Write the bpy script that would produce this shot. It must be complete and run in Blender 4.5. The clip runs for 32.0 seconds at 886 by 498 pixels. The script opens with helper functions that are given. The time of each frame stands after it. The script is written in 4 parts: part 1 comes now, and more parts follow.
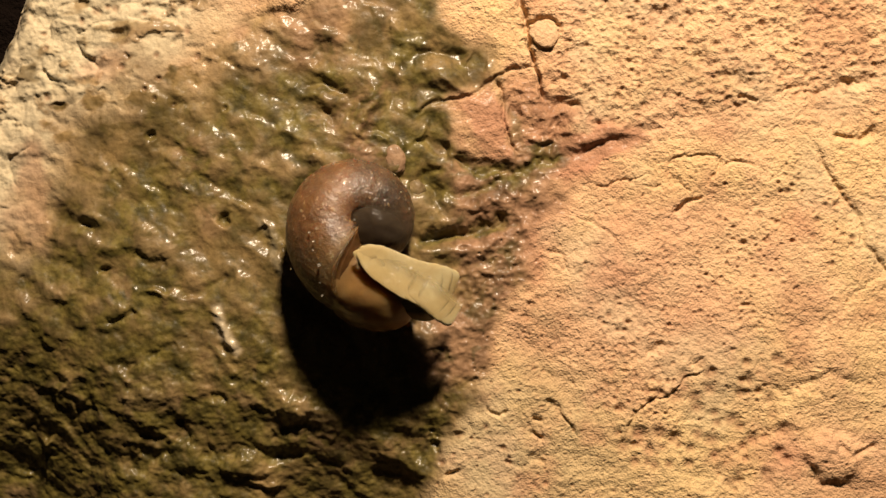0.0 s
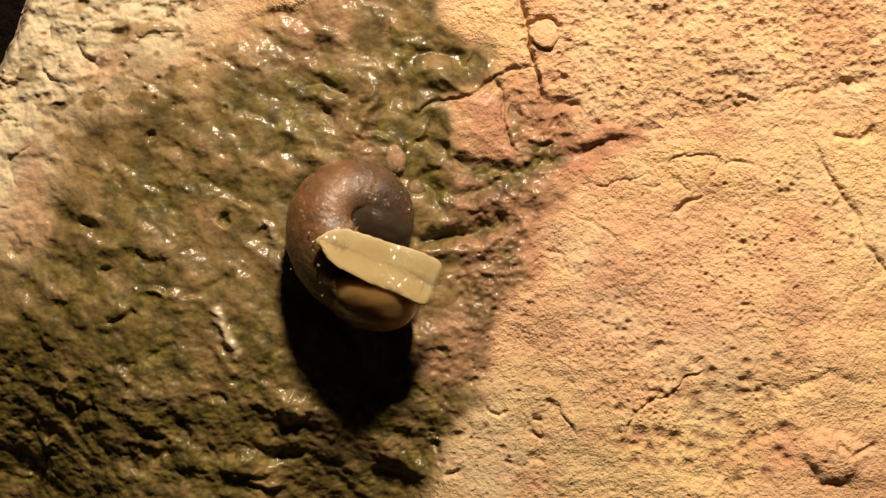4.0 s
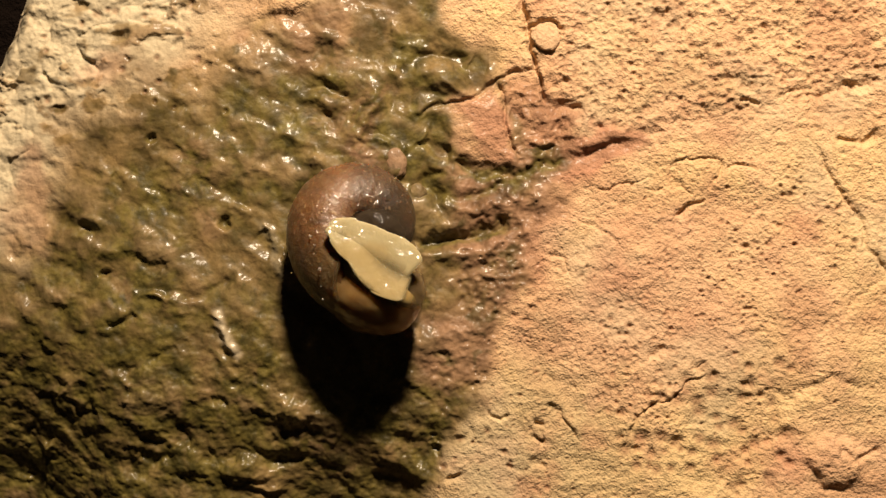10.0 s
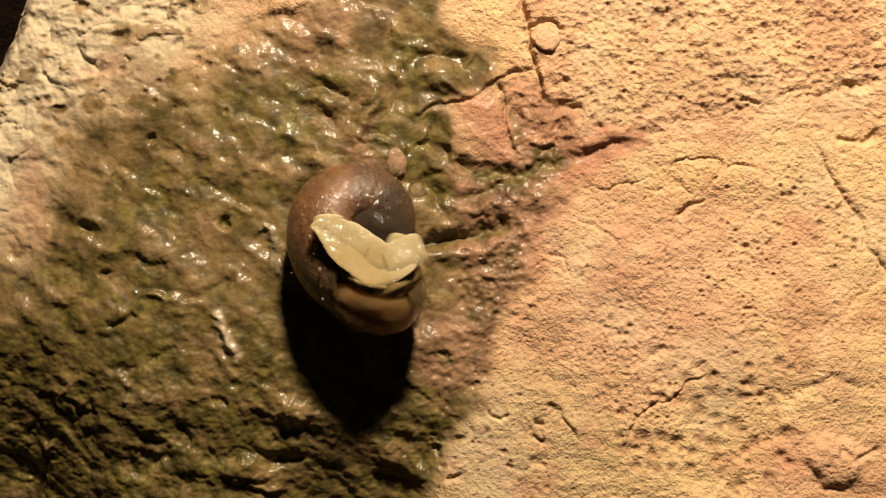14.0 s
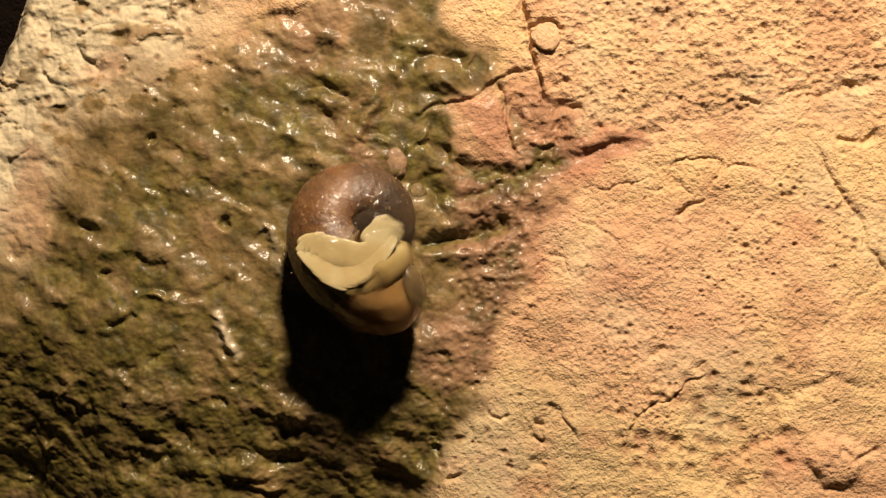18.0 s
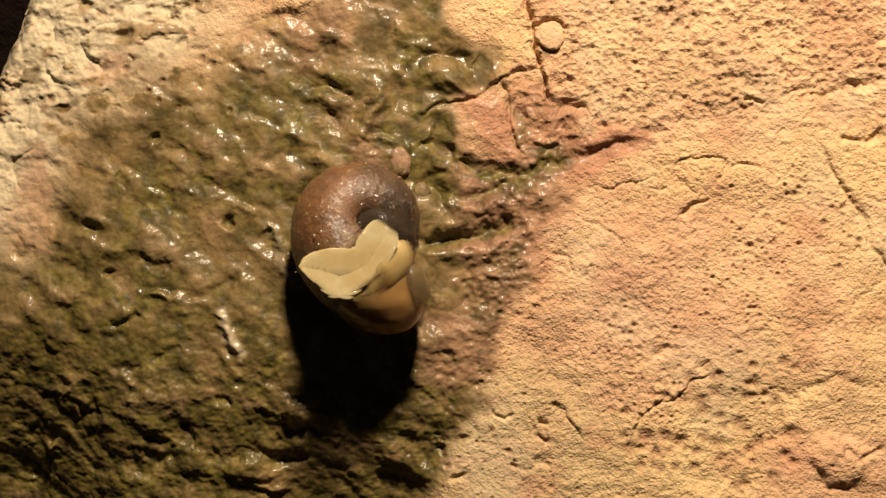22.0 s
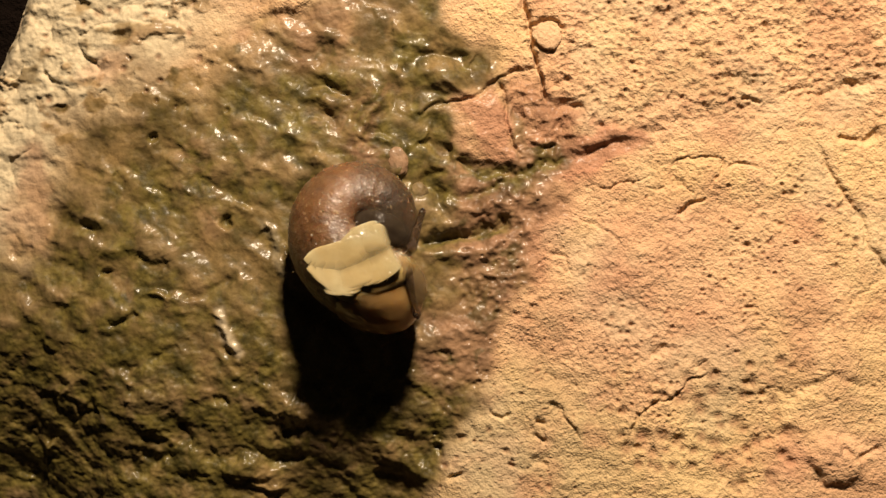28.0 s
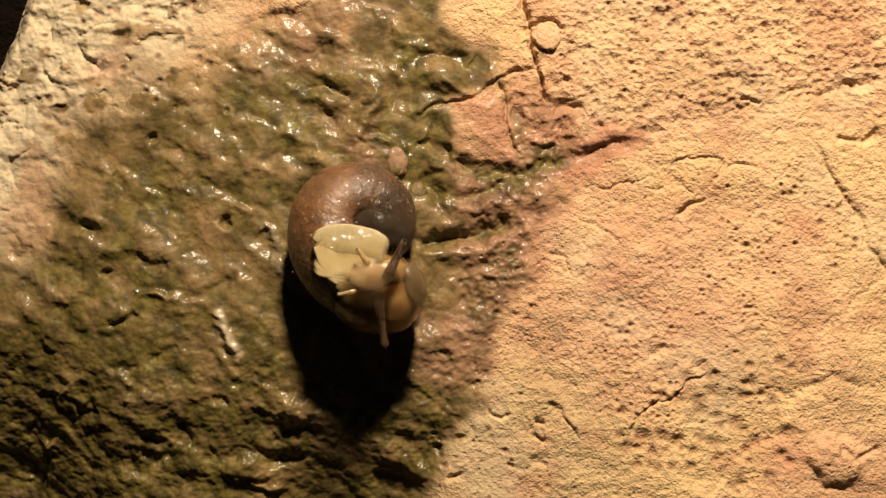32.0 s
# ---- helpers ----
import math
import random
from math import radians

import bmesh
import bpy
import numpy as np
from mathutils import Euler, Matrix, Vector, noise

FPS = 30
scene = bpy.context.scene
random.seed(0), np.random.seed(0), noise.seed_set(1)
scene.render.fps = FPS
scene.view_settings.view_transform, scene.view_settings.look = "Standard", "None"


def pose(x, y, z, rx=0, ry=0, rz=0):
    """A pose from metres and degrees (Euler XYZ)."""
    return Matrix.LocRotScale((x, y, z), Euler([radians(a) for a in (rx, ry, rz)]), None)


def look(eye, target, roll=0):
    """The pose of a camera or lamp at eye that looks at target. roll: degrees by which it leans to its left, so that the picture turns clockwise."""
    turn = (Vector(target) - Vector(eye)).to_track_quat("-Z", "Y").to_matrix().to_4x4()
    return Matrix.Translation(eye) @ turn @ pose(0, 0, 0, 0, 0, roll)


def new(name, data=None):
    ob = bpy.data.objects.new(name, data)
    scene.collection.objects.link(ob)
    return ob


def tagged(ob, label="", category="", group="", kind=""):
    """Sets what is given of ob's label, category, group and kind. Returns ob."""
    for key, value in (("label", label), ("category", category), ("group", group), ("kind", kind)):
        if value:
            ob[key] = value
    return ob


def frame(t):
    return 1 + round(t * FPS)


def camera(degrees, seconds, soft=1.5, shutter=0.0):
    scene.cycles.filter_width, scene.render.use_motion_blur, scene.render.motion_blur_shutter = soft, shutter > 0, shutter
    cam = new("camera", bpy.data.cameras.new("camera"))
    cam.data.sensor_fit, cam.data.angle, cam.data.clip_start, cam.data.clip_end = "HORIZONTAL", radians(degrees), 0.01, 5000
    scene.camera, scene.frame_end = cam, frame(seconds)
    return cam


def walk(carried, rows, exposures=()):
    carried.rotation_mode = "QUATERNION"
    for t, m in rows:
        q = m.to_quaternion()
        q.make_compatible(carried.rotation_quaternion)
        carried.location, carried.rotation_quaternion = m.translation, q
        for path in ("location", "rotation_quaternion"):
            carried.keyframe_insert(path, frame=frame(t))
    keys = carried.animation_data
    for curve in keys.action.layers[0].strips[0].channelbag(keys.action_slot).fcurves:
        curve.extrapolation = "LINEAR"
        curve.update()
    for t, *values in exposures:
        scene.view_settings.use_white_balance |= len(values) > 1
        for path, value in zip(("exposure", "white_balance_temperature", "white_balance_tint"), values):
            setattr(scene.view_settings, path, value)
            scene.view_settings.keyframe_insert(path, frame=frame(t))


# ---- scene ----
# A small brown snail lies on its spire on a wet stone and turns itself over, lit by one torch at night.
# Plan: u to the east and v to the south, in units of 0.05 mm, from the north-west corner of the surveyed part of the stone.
MM = 0.001
UNIT = 0.05 * MM
LENS_Z = 0.1282
cam = camera(34, 32.0, soft=1.5)
walk(cam, [
    (0.0, pose(0.00011, -0.00031, 0.12860, 0, 0, -0.02)), (0.5, pose(0.00011, -0.00031, 0.12860, 0, 0, -0.02)),
    (1.0, pose(0.00012, -0.00031, 0.12863, 0, 0, -0.03)), (1.5, pose(0.00012, -0.00031, 0.12863, 0, 0, -0.03)),
    (2.0, pose(0.00012, -0.00031, 0.12861, 0, 0, -0.03)), (2.5, pose(0.00012, -0.00032, 0.12863, 0, 0, -0.02)),
    (3.0, pose(0.00012, -0.00031, 0.12861, 0, 0, -0.03)), (3.5, pose(0.00012, -0.00031, 0.12863, 0, 0, -0.03)),
    (5.5, pose(0.00012, -0.00033, 0.12867, 0, 0, -0.03)), (6.0, pose(0.00008, -0.00027, 0.12849, 0, 0, -0.00)),
    (6.5, pose(-0.00000, -0.00011, 0.12831, 0, 0, -0.04)), (7.0, pose(-0.00002, -0.00006, 0.12822, 0, 0, -0.02)),
    (7.5, pose(0.00000, -0.00004, 0.12829, 0, 0, -0.00)), (8.0, pose(0.00000, 0.00000, 0.12820, 0, 0, -0.00)),
    (8.5, pose(0.00000, 0.00000, 0.12820, 0, 0, -0.00)), (9.0, pose(0.00000, 0.00000, 0.12820, 0, 0, -0.00)),
    (9.5, pose(0.00000, 0.00000, 0.12820, 0, 0, -0.00)), (10.0, pose(0.00000, 0.00000, 0.12820, 0, 0, -0.00)),
    (10.5, pose(0.00000, 0.00000, 0.12820, 0, 0, -0.00)), (11.0, pose(0.00000, 0.00000, 0.12820, 0, 0, -0.00)),
    (11.5, pose(0.00000, 0.00000, 0.12820, 0, 0, -0.00)), (12.0, pose(-0.00000, 0.00000, 0.12821, 0, 0, -0.00)),
    (12.5, pose(-0.00000, 0.00000, 0.12821, 0, 0, -0.00)), (13.0, pose(-0.00000, 0.00000, 0.12821, 0, 0, -0.00)),
    (13.5, pose(-0.00000, 0.00000, 0.12821, 0, 0, -0.00)), (14.0, pose(-0.00000, 0.00000, 0.12821, 0, 0, -0.00)),
    (14.5, pose(-0.00000, 0.00000, 0.12821, 0, 0, -0.00)), (16.5, pose(-0.00000, 0.00000, 0.12821, 0, 0, -0.00)),
    (17.0, pose(-0.00000, 0.00000, 0.12821, 0, 0, -0.00)), (17.5, pose(-0.00000, 0.00000, 0.12821, 0, 0, -0.00)),
    (18.0, pose(-0.00000, 0.00000, 0.12821, 0, 0, -0.00)), (18.5, pose(0.00004, -0.00010, 0.12839, 0, 0, -0.00)),
    (19.0, pose(0.00000, 0.00000, 0.12820, 0, 0, -0.00)), (19.5, pose(-0.00001, -0.00007, 0.12824, 0, 0, -0.01)),
    (20.0, pose(-0.00023, -0.00019, 0.12835, 0, 0, -0.04)), (20.5, pose(-0.00031, -0.00003, 0.12809, 0, 0, -0.01)),
    (21.0, pose(-0.00034, -0.00007, 0.12810, 0, 0, -0.02)), (21.5, pose(-0.00034, -0.00007, 0.12810, 0, 0, -0.02)),
    (22.0, pose(-0.00036, -0.00007, 0.12813, 0, 0, -0.01)), (22.5, pose(-0.00034, -0.00005, 0.12806, 0, 0, -0.01)),
    (23.0, pose(-0.00018, -0.00012, 0.12843, 0, 0, -0.03)), (23.5, pose(0.00005, -0.00024, 0.12850, 0, 0, -0.02)),
    (24.0, pose(-0.00023, -0.00020, 0.12836, 0, 0, -0.04)), (24.5, pose(-0.00006, -0.00003, 0.12823, 0, 0, -0.02)),
    (25.0, pose(-0.00001, -0.00005, 0.12830, 0, 0, -0.03)), (25.5, pose(-0.00000, -0.00016, 0.12824, 0, 0, -0.01)),
    (27.5, pose(-0.00011, -0.00007, 0.12819, 0, 0, -0.04)), (28.0, pose(-0.00013, -0.00010, 0.12825, 0, 0, -0.05)),
    (28.5, pose(-0.00010, -0.00011, 0.12827, 0, 0, -0.04)), (29.0, pose(-0.00006, -0.00019, 0.12842, 0, 0, -0.02)),
    (29.5, pose(0.00003, -0.00032, 0.12850, 0, 0, -0.01)), (30.0, pose(0.00019, -0.00058, 0.12884, 0, 0, -0.07)),
    (30.5, pose(0.00020, -0.00047, 0.12868, 0, 0, -0.01)), (31.0, pose(-0.00001, -0.00020, 0.12831, 0, 0, 0.01)),
    (31.5, pose(-0.00003, -0.00011, 0.12838, 0, 0, 0.01)), (32.0, pose(-0.00007, -0.00008, 0.12831, 0, 0, -0.02)),
])

# ---- light: one torch north of the stone, night all round ----
world = bpy.data.worlds.new("night")
scene.world = world
world.use_nodes = True
world.node_tree.nodes["Background"].inputs["Color"].default_value = (1.0, 0.85, 0.65, 1)
world.node_tree.nodes["Background"].inputs["Strength"].default_value = 0.010
scene.view_settings.exposure = 0.0
torch = bpy.data.lights.new("torch", "SPOT")
torch.energy = 5.65
torch.color = (1.0, 0.80, 0.585)
torch.shadow_soft_size = 0.013
torch.spot_size = radians(60)
torch.spot_blend = 0.6
torch_ob = new("torch", torch)
torch_ob.matrix_world = look((0.027, 0.175, 0.150), (0.007, -0.009, 0.0))


# ---- materials ----
def nodes_of(name):
    m = bpy.data.materials.new(name)
    m.use_nodes = True
    tree = m.node_tree
    tree.nodes.clear()
    out = tree.nodes.new("ShaderNodeOutputMaterial")
    bsdf = tree.nodes.new("ShaderNodeBsdfPrincipled")
    tree.links.new(bsdf.outputs[0], out.inputs[0])
    return m, tree, bsdf


def put(tree, socket, value):
    if isinstance(value, bpy.types.NodeSocket):
        tree.links.new(value, socket)
    elif isinstance(value, (tuple, list)):
        socket.default_value = (*value, 1) if len(value) == 3 and len(socket.default_value) == 4 else value
    else:
        socket.default_value = value


def noise_of(tree, scale, detail=4.0, rough=0.6, warp=0.0, shift=(0, 0, 0), shared=False):
    tc = tree.nodes.new("ShaderNodeTexCoord")
    mp = tree.nodes.new("ShaderNodeMapping")
    mp.inputs["Location"].default_value = shift
    if shared:
        tree.links.new(tree.nodes.new("ShaderNodeNewGeometry").outputs["Position"], mp.inputs[0])
    else:
        tree.links.new(tc.outputs["Object"], mp.inputs[0])
    n = tree.nodes.new("ShaderNodeTexNoise")
    tree.links.new(mp.outputs[0], n.inputs["Vector"])
    put(tree, n.inputs["Scale"], scale), put(tree, n.inputs["Detail"], detail)
    put(tree, n.inputs["Roughness"], rough), put(tree, n.inputs["Distortion"], warp)
    return n.outputs["Fac"]


def spread(tree, value, a, b, lo=0.0, hi=1.0):
    n = tree.nodes.new("ShaderNodeMapRange")
    n.interpolation_type = "SMOOTHSTEP"
    put(tree, n.inputs[0], value)
    for i, x in enumerate((a, b, lo, hi)):
        put(tree, n.inputs[i + 1], x)
    return n.outputs[0]


def mix(tree, fac, a, b, way="MIX"):
    n = tree.nodes.new("ShaderNodeMix")
    n.data_type, n.blend_type = "RGBA", way
    put(tree, n.inputs[0], fac), put(tree, n.inputs[6], a), put(tree, n.inputs[7], b)
    return n.outputs[2]


def calc(tree, op, a, b):
    n = tree.nodes.new("ShaderNodeMath")
    n.operation = op
    put(tree, n.inputs[0], a), put(tree, n.inputs[1], b)
    return n.outputs[0]


def field(tree, name):
    n = tree.nodes.new("ShaderNodeAttribute")
    n.attribute_name = name
    return n.outputs["Fac"]


def relief(tree, bsdf, height, distance, strength=1.0, under=None):
    n = tree.nodes.new("ShaderNodeBump")
    put(tree, n.inputs["Strength"], strength), put(tree, n.inputs["Distance"], distance)
    put(tree, n.inputs["Height"], height)
    if under:
        tree.links.new(under, n.inputs["Normal"])
    tree.links.new(n.outputs[0], bsdf.inputs["Normal"])
    return n.outputs[0]


def stone_material():
    m, t, b = nodes_of("limestone")
    wet, pale, red, green = field(t, "wet"), field(t, "pale"), field(t, "red"), field(t, "green")
    blot = noise_of(t, 120, 5, 0.6, 0.6)
    grain = noise_of(t, 2400, 4, 0.6)
    specks = noise_of(t, 700, 3, 0.6, shift=(3, 1, 0))
    dry = mix(t, spread(t, blot, 0.35, 0.65), (0.465, 0.275, 0.153), (0.605, 0.400, 0.226))
    dry = mix(t, spread(t, noise_of(t, 260, 5, 0.65, shift=(1, 5, 0)), 0.50, 0.72, 0, 0.55), dry, (0.40, 0.30, 0.17))
    dry = mix(t, field(t, "drab"), dry, (0.40, 0.32, 0.165))
    dry = mix(t, calc(t, "MULTIPLY", field(t, "gold"), 0.60), dry, (0.635, 0.445, 0.215))
    dry = mix(t, calc(t, "MULTIPLY", field(t, "pink"), 0.55), dry, (0.520, 0.305, 0.190))
    dry = mix(t, pale, dry, (0.46, 0.385, 0.255))
    dry = mix(t, spread(t, noise_of(t, 75, 4, 0.6, 0.5, shift=(9, 2, 0)), 0.50, 0.70, 0, 0.38), dry, (0.50, 0.285, 0.165))
    dry = mix(t, calc(t, "MULTIPLY", field(t, "dirt"), 0.65), dry, (0.235, 0.115, 0.060))
    dry = mix(t, calc(t, "MULTIPLY", red, 0.8), dry, (0.40, 0.185, 0.110))
    soaked = mix(t, spread(t, noise_of(t, 210, 5, 0.6, 0.8), 0.38, 0.62), (0.080, 0.054, 0.017), (0.195, 0.129, 0.051))
    soaked = mix(t, calc(t, "MULTIPLY", field(t, "worn"), 0.50), soaked, (0.235, 0.158, 0.080))
    soaked = mix(t, calc(t, "MULTIPLY", red, 0.7), soaked, (0.268, 0.146, 0.089))
    soaked = mix(t, calc(t, "MULTIPLY", field(t, "dirt"), 0.9), soaked, (0.085, 0.046, 0.020))
    mott = spread(t, noise_of(t, 620, 3, 0.6, 0.6, shift=(6, 1, 0)), 0.36, 0.64)
    soaked = mix(t, calc(t, "MULTIPLY", mott, 0.55), soaked, mix(t, 1.0, soaked, (1.40, 1.38, 1.38), "MULTIPLY"))
    soaked = mix(t, spread(t, noise_of(t, 480, 3, 0.6, 0.8, shift=(1, 7, 0)), 0.54, 0.70, 0, 0.65), soaked, (0.060, 0.047, 0.014))
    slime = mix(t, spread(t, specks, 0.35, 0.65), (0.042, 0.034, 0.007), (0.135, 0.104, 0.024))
    # pale colour that paints in the glossy rib's highlight
    soaked = mix(t, calc(t, "MULTIPLY", field(t, "pale_glint"), 0.65), soaked, (0.46, 0.39, 0.27))
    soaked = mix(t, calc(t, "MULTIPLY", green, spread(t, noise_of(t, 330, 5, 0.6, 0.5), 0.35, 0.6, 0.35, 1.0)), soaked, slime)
    base = mix(t, wet, dry, soaked)
    base = mix(t, spread(t, grain, 0.46, 0.74, 0.0, 0.45), base, mix(t, 1.0, base, (0.45, 0.40, 0.34), "MULTIPLY"))
    put(t, b.inputs["Base Color"], base)
    rough = t.nodes.new("ShaderNodeMix")
    put(t, rough.inputs[0], wet), put(t, rough.inputs[2], 0.88), put(t, rough.inputs[3], 0.60)
    put(t, b.inputs["Roughness"], rough.outputs[0])
    put(t, b.inputs["Specular IOR Level"], 0.22)
    # a broken film of water and slime over the wet part
    skin = spread(t, noise_of(t, 230, 4, 0.65, shift=(2, 2, 0)), 0.36, 0.60, 0.12, 1.0)
    put(t, b.inputs["Coat Weight"], calc(t, "MULTIPLY", skin, calc(t, "MULTIPLY", wet, 0.75)))
    put(t, b.inputs["Coat Roughness"], 0.27)
    put(t, b.inputs["Coat IOR"], 1.36)
    film = t.nodes.new("ShaderNodeBump")
    put(t, film.inputs["Distance"], 0.00042)
    put(t, film.inputs["Height"], calc(t, "ADD", noise_of(t, 420, 2, 0.5, 0.3, shift=(4, 8, 0)), calc(t, "MULTIPLY", noise_of(t, 1500, 1.5, 0.5), 0.22)))
    t.links.new(film.outputs[0], b.inputs["Coat Normal"])
    h = calc(t, "ADD", calc(t, "MULTIPLY", noise_of(t, 3000, 1, 0.5, shift=(5, 5, 0)), 0.55), calc(t, "MULTIPLY", noise_of(t, 6000, 1, 0.5), 0.42))
    lumps = calc(t, "MULTIPLY", noise_of(t, 700, 2, 0.5, 0.3, shift=(7, 3, 0)), calc(t, "MULTIPLY", wet, 0.5))
    relief(t, b, calc(t, "ADD", calc(t, "MULTIPLY", h, calc(t, "MULTIPLY", calc(t, "SUBTRACT", 1.0, calc(t, "MULTIPLY", wet, 0.85)), calc(t, "SUBTRACT", 1.0, calc(t, "MULTIPLY", pale, 0.8)))), calc(t, "MULTIPLY", lumps, 1.5)), 0.00030, 1.0)
    return m


def soil_material():
    m, t, b = nodes_of("dark soil")
    put(t, b.inputs["Base Color"], mix(t, noise_of(t, 40, 6, 0.7), (0.004, 0.0025, 0.002), (0.010, 0.006, 0.004)))
    put(t, b.inputs["Roughness"], 1.0)
    put(t, b.inputs["Specular IOR Level"], 0.05)
    relief(t, b, noise_of(t, 150, 6, 0.7), 0.004)
    return m


def shell_material():
    m, t, b = nodes_of("snail shell")
    dark, lip = field(t, "dark"), field(t, "lip")
    mott = noise_of(t, 260, 5, 0.6, 0.4)
    base = mix(t, spread(t, mott, 0.35, 0.65), (0.060, 0.027, 0.009), (0.132, 0.062, 0.019))
    base = mix(t, spread(t, noise_of(t, 120, 3, 0.5, shift=(4, 0, 2)), 0.45, 0.7, 0, 0.6), base, (0.165, 0.076, 0.024))
    base = mix(t, calc(t, "MULTIPLY", lip, 0.45), base, (0.19, 0.112, 0.042))
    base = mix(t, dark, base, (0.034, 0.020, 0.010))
    base = mix(t, spread(t, noise_of(t, 1900, 2, 0.5), 0.64, 0.70, 0, 0.35), base, (0.42, 0.31, 0.18))
    put(t, b.inputs["Base Color"], base)
    put(t, b.inputs["Roughness"], spread(t, noise_of(t, 900, 4, 0.6), 0.3, 0.7, 0.45, 0.68))
    put(t, b.inputs["Subsurface Weight"], 0.70)
    put(t, b.inputs["Subsurface Radius"], (1.0, 0.45, 0.2))
    put(t, b.inputs["Subsurface Scale"], 0.004)
    put(t, b.inputs["Alpha"], calc(t, "SUBTRACT", 1.0, field(t, "thin")))
    h = calc(t, "ADD", noise_of(t, 1900, 3, 0.6), calc(t, "MULTIPLY", noise_of(t, 300, 4, 0.65), 0.9))
    relief(t, b, h, 0.00020, 0.6)
    put(t, b.inputs["Coat Weight"], 0.45)
    put(t, b.inputs["Coat Roughness"], 0.10)
    film = t.nodes.new("ShaderNodeBump")
    put(t, film.inputs["Distance"], 0.00045)
    put(t, film.inputs["Height"], noise_of(t, 1700, 2, 0.5))
    t.links.new(film.outputs[0], b.inputs["Coat Normal"])
    return m


def flesh_material(name, light, deep, radius, rough=0.50, scatter=0.9, ripple=0.0004, coat=1.0, level=0.0):
    """Wet flesh; level evens the shading of bodies made of many pieces towards the horizontal."""
    m, t, b = nodes_of(name)
    even = None
    if level:
        blend = t.nodes.new("ShaderNodeMix")
        blend.data_type = "VECTOR"
        blend.inputs[0].default_value = level
        t.links.new(t.nodes.new("ShaderNodeNewGeometry").outputs["Normal"], blend.inputs[4])
        blend.inputs[5].default_value = (0, 0, 1)
        unit = t.nodes.new("ShaderNodeVectorMath")
        unit.operation = "NORMALIZE"
        t.links.new(blend.outputs[1], unit.inputs[0])
        even = unit.outputs[0]
    tone = mix(t, spread(t, noise_of(t, 450, 4, 0.6, 0.5, shared=True), 0.3, 0.7), deep, light)
    tone = mix(t, spread(t, noise_of(t, 190, 2, 0.5, 0.4, shift=(8, 3, 0), shared=True), 0.44, 0.66, 0.0, 0.65), tone, mix(t, 1.0, tone, (0.86, 0.74, 0.56), "MULTIPLY"))
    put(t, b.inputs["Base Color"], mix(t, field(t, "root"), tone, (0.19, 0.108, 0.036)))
    put(t, b.inputs["Roughness"], rough)
    put(t, b.inputs["Subsurface Weight"], scatter)
    put(t, b.inputs["Subsurface Radius"], (1.0, 0.75, 0.40))
    put(t, b.inputs["Subsurface Scale"], radius)
    put(t, b.inputs["Specular IOR Level"], 0.22)
    put(t, b.inputs["Coat Weight"], spread(t, noise_of(t, 210, 2, 0.5, shift=(3, 1, 0), shared=True), 0.43, 0.55, 0.12 * coat, coat))
    put(t, b.inputs["Coat Roughness"], 0.09)
    put(t, b.inputs["IOR"], 1.36)
    put(t, b.inputs["Alpha"], calc(t, "SUBTRACT", 1.0, field(t, "thin")))
    relief(t, b, calc(t, "ADD", noise_of(t, 260, 1, 0.5, shared=True), calc(t, "MULTIPLY", noise_of(t, 900, 1.5, 0.5, 0.3, shared=True), 0.3)), 0.00018, 0.6, even)
    film = t.nodes.new("ShaderNodeBump")
    if even:
        t.links.new(even, film.inputs["Normal"])
    put(t, film.inputs["Distance"], ripple)
    put(t, film.inputs["Height"], calc(t, "ADD", noise_of(t, 330, 2, 0.5, 0.4, shared=True), calc(t, "MULTIPLY", noise_of(t, 1500, 1.5, 0.5, 0.3, shared=True), 0.50)))
    t.links.new(film.outputs[0], b.inputs["Coat Normal"])
    return m


def mucus_material():
    m, t, b = nodes_of("clear mucus")
    put(t, b.inputs["Base Color"], (0.9, 0.85, 0.75))
    put(t, b.inputs["Roughness"], 0.05)
    put(t, b.inputs["Transmission Weight"], 0.85)
    put(t, b.inputs["IOR"], 1.34)
    return m


STONE, SOIL, SHELL = stone_material(), soil_material(), shell_material()
CREAM = flesh_material("cream foot flesh", (0.43, 0.362, 0.205), (0.375, 0.308, 0.162), 0.0003, 0.42, 0.20, ripple=0.0011, level=0.6)
FLANK = flesh_material("ochre body flesh", (0.225, 0.134, 0.048), (0.158, 0.090, 0.031), 0.0045)
NECK = flesh_material("yellow ochre neck flesh", (0.37, 0.285, 0.125), (0.31, 0.230, 0.094), 0.0008, 0.50, 0.5, coat=0.5, level=0.35)
MANTLE = flesh_material("brown mantle", (0.125, 0.062, 0.021), (0.080, 0.038, 0.013), 0.0030, coat=0.4)
COLLAR = flesh_material("grey mantle collar", (0.135, 0.104, 0.052), (0.085, 0.060, 0.028), 0.0015)
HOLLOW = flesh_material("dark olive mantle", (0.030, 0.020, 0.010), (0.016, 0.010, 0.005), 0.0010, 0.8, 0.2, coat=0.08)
HEAD = flesh_material("pinkish head flesh", (0.35, 0.25, 0.130), (0.28, 0.185, 0.092), 0.0020)
HORN = flesh_material("brown tentacle flesh", (0.085, 0.052, 0.028), (0.050, 0.030, 0.017), 0.0010, coat=0.5)
EYE = flesh_material("dark eye spot", (0.02, 0.012, 0.01), (0.01, 0.006, 0.005), 0.0001, 0.15, 0.0)
MUCUS = mucus_material()


# ---- number fields ----
GRID = np.random.RandomState(11).rand(256, 256).astype(np.float32) * 2 * np.pi
GX, GY = np.cos(GRID), np.sin(GRID)


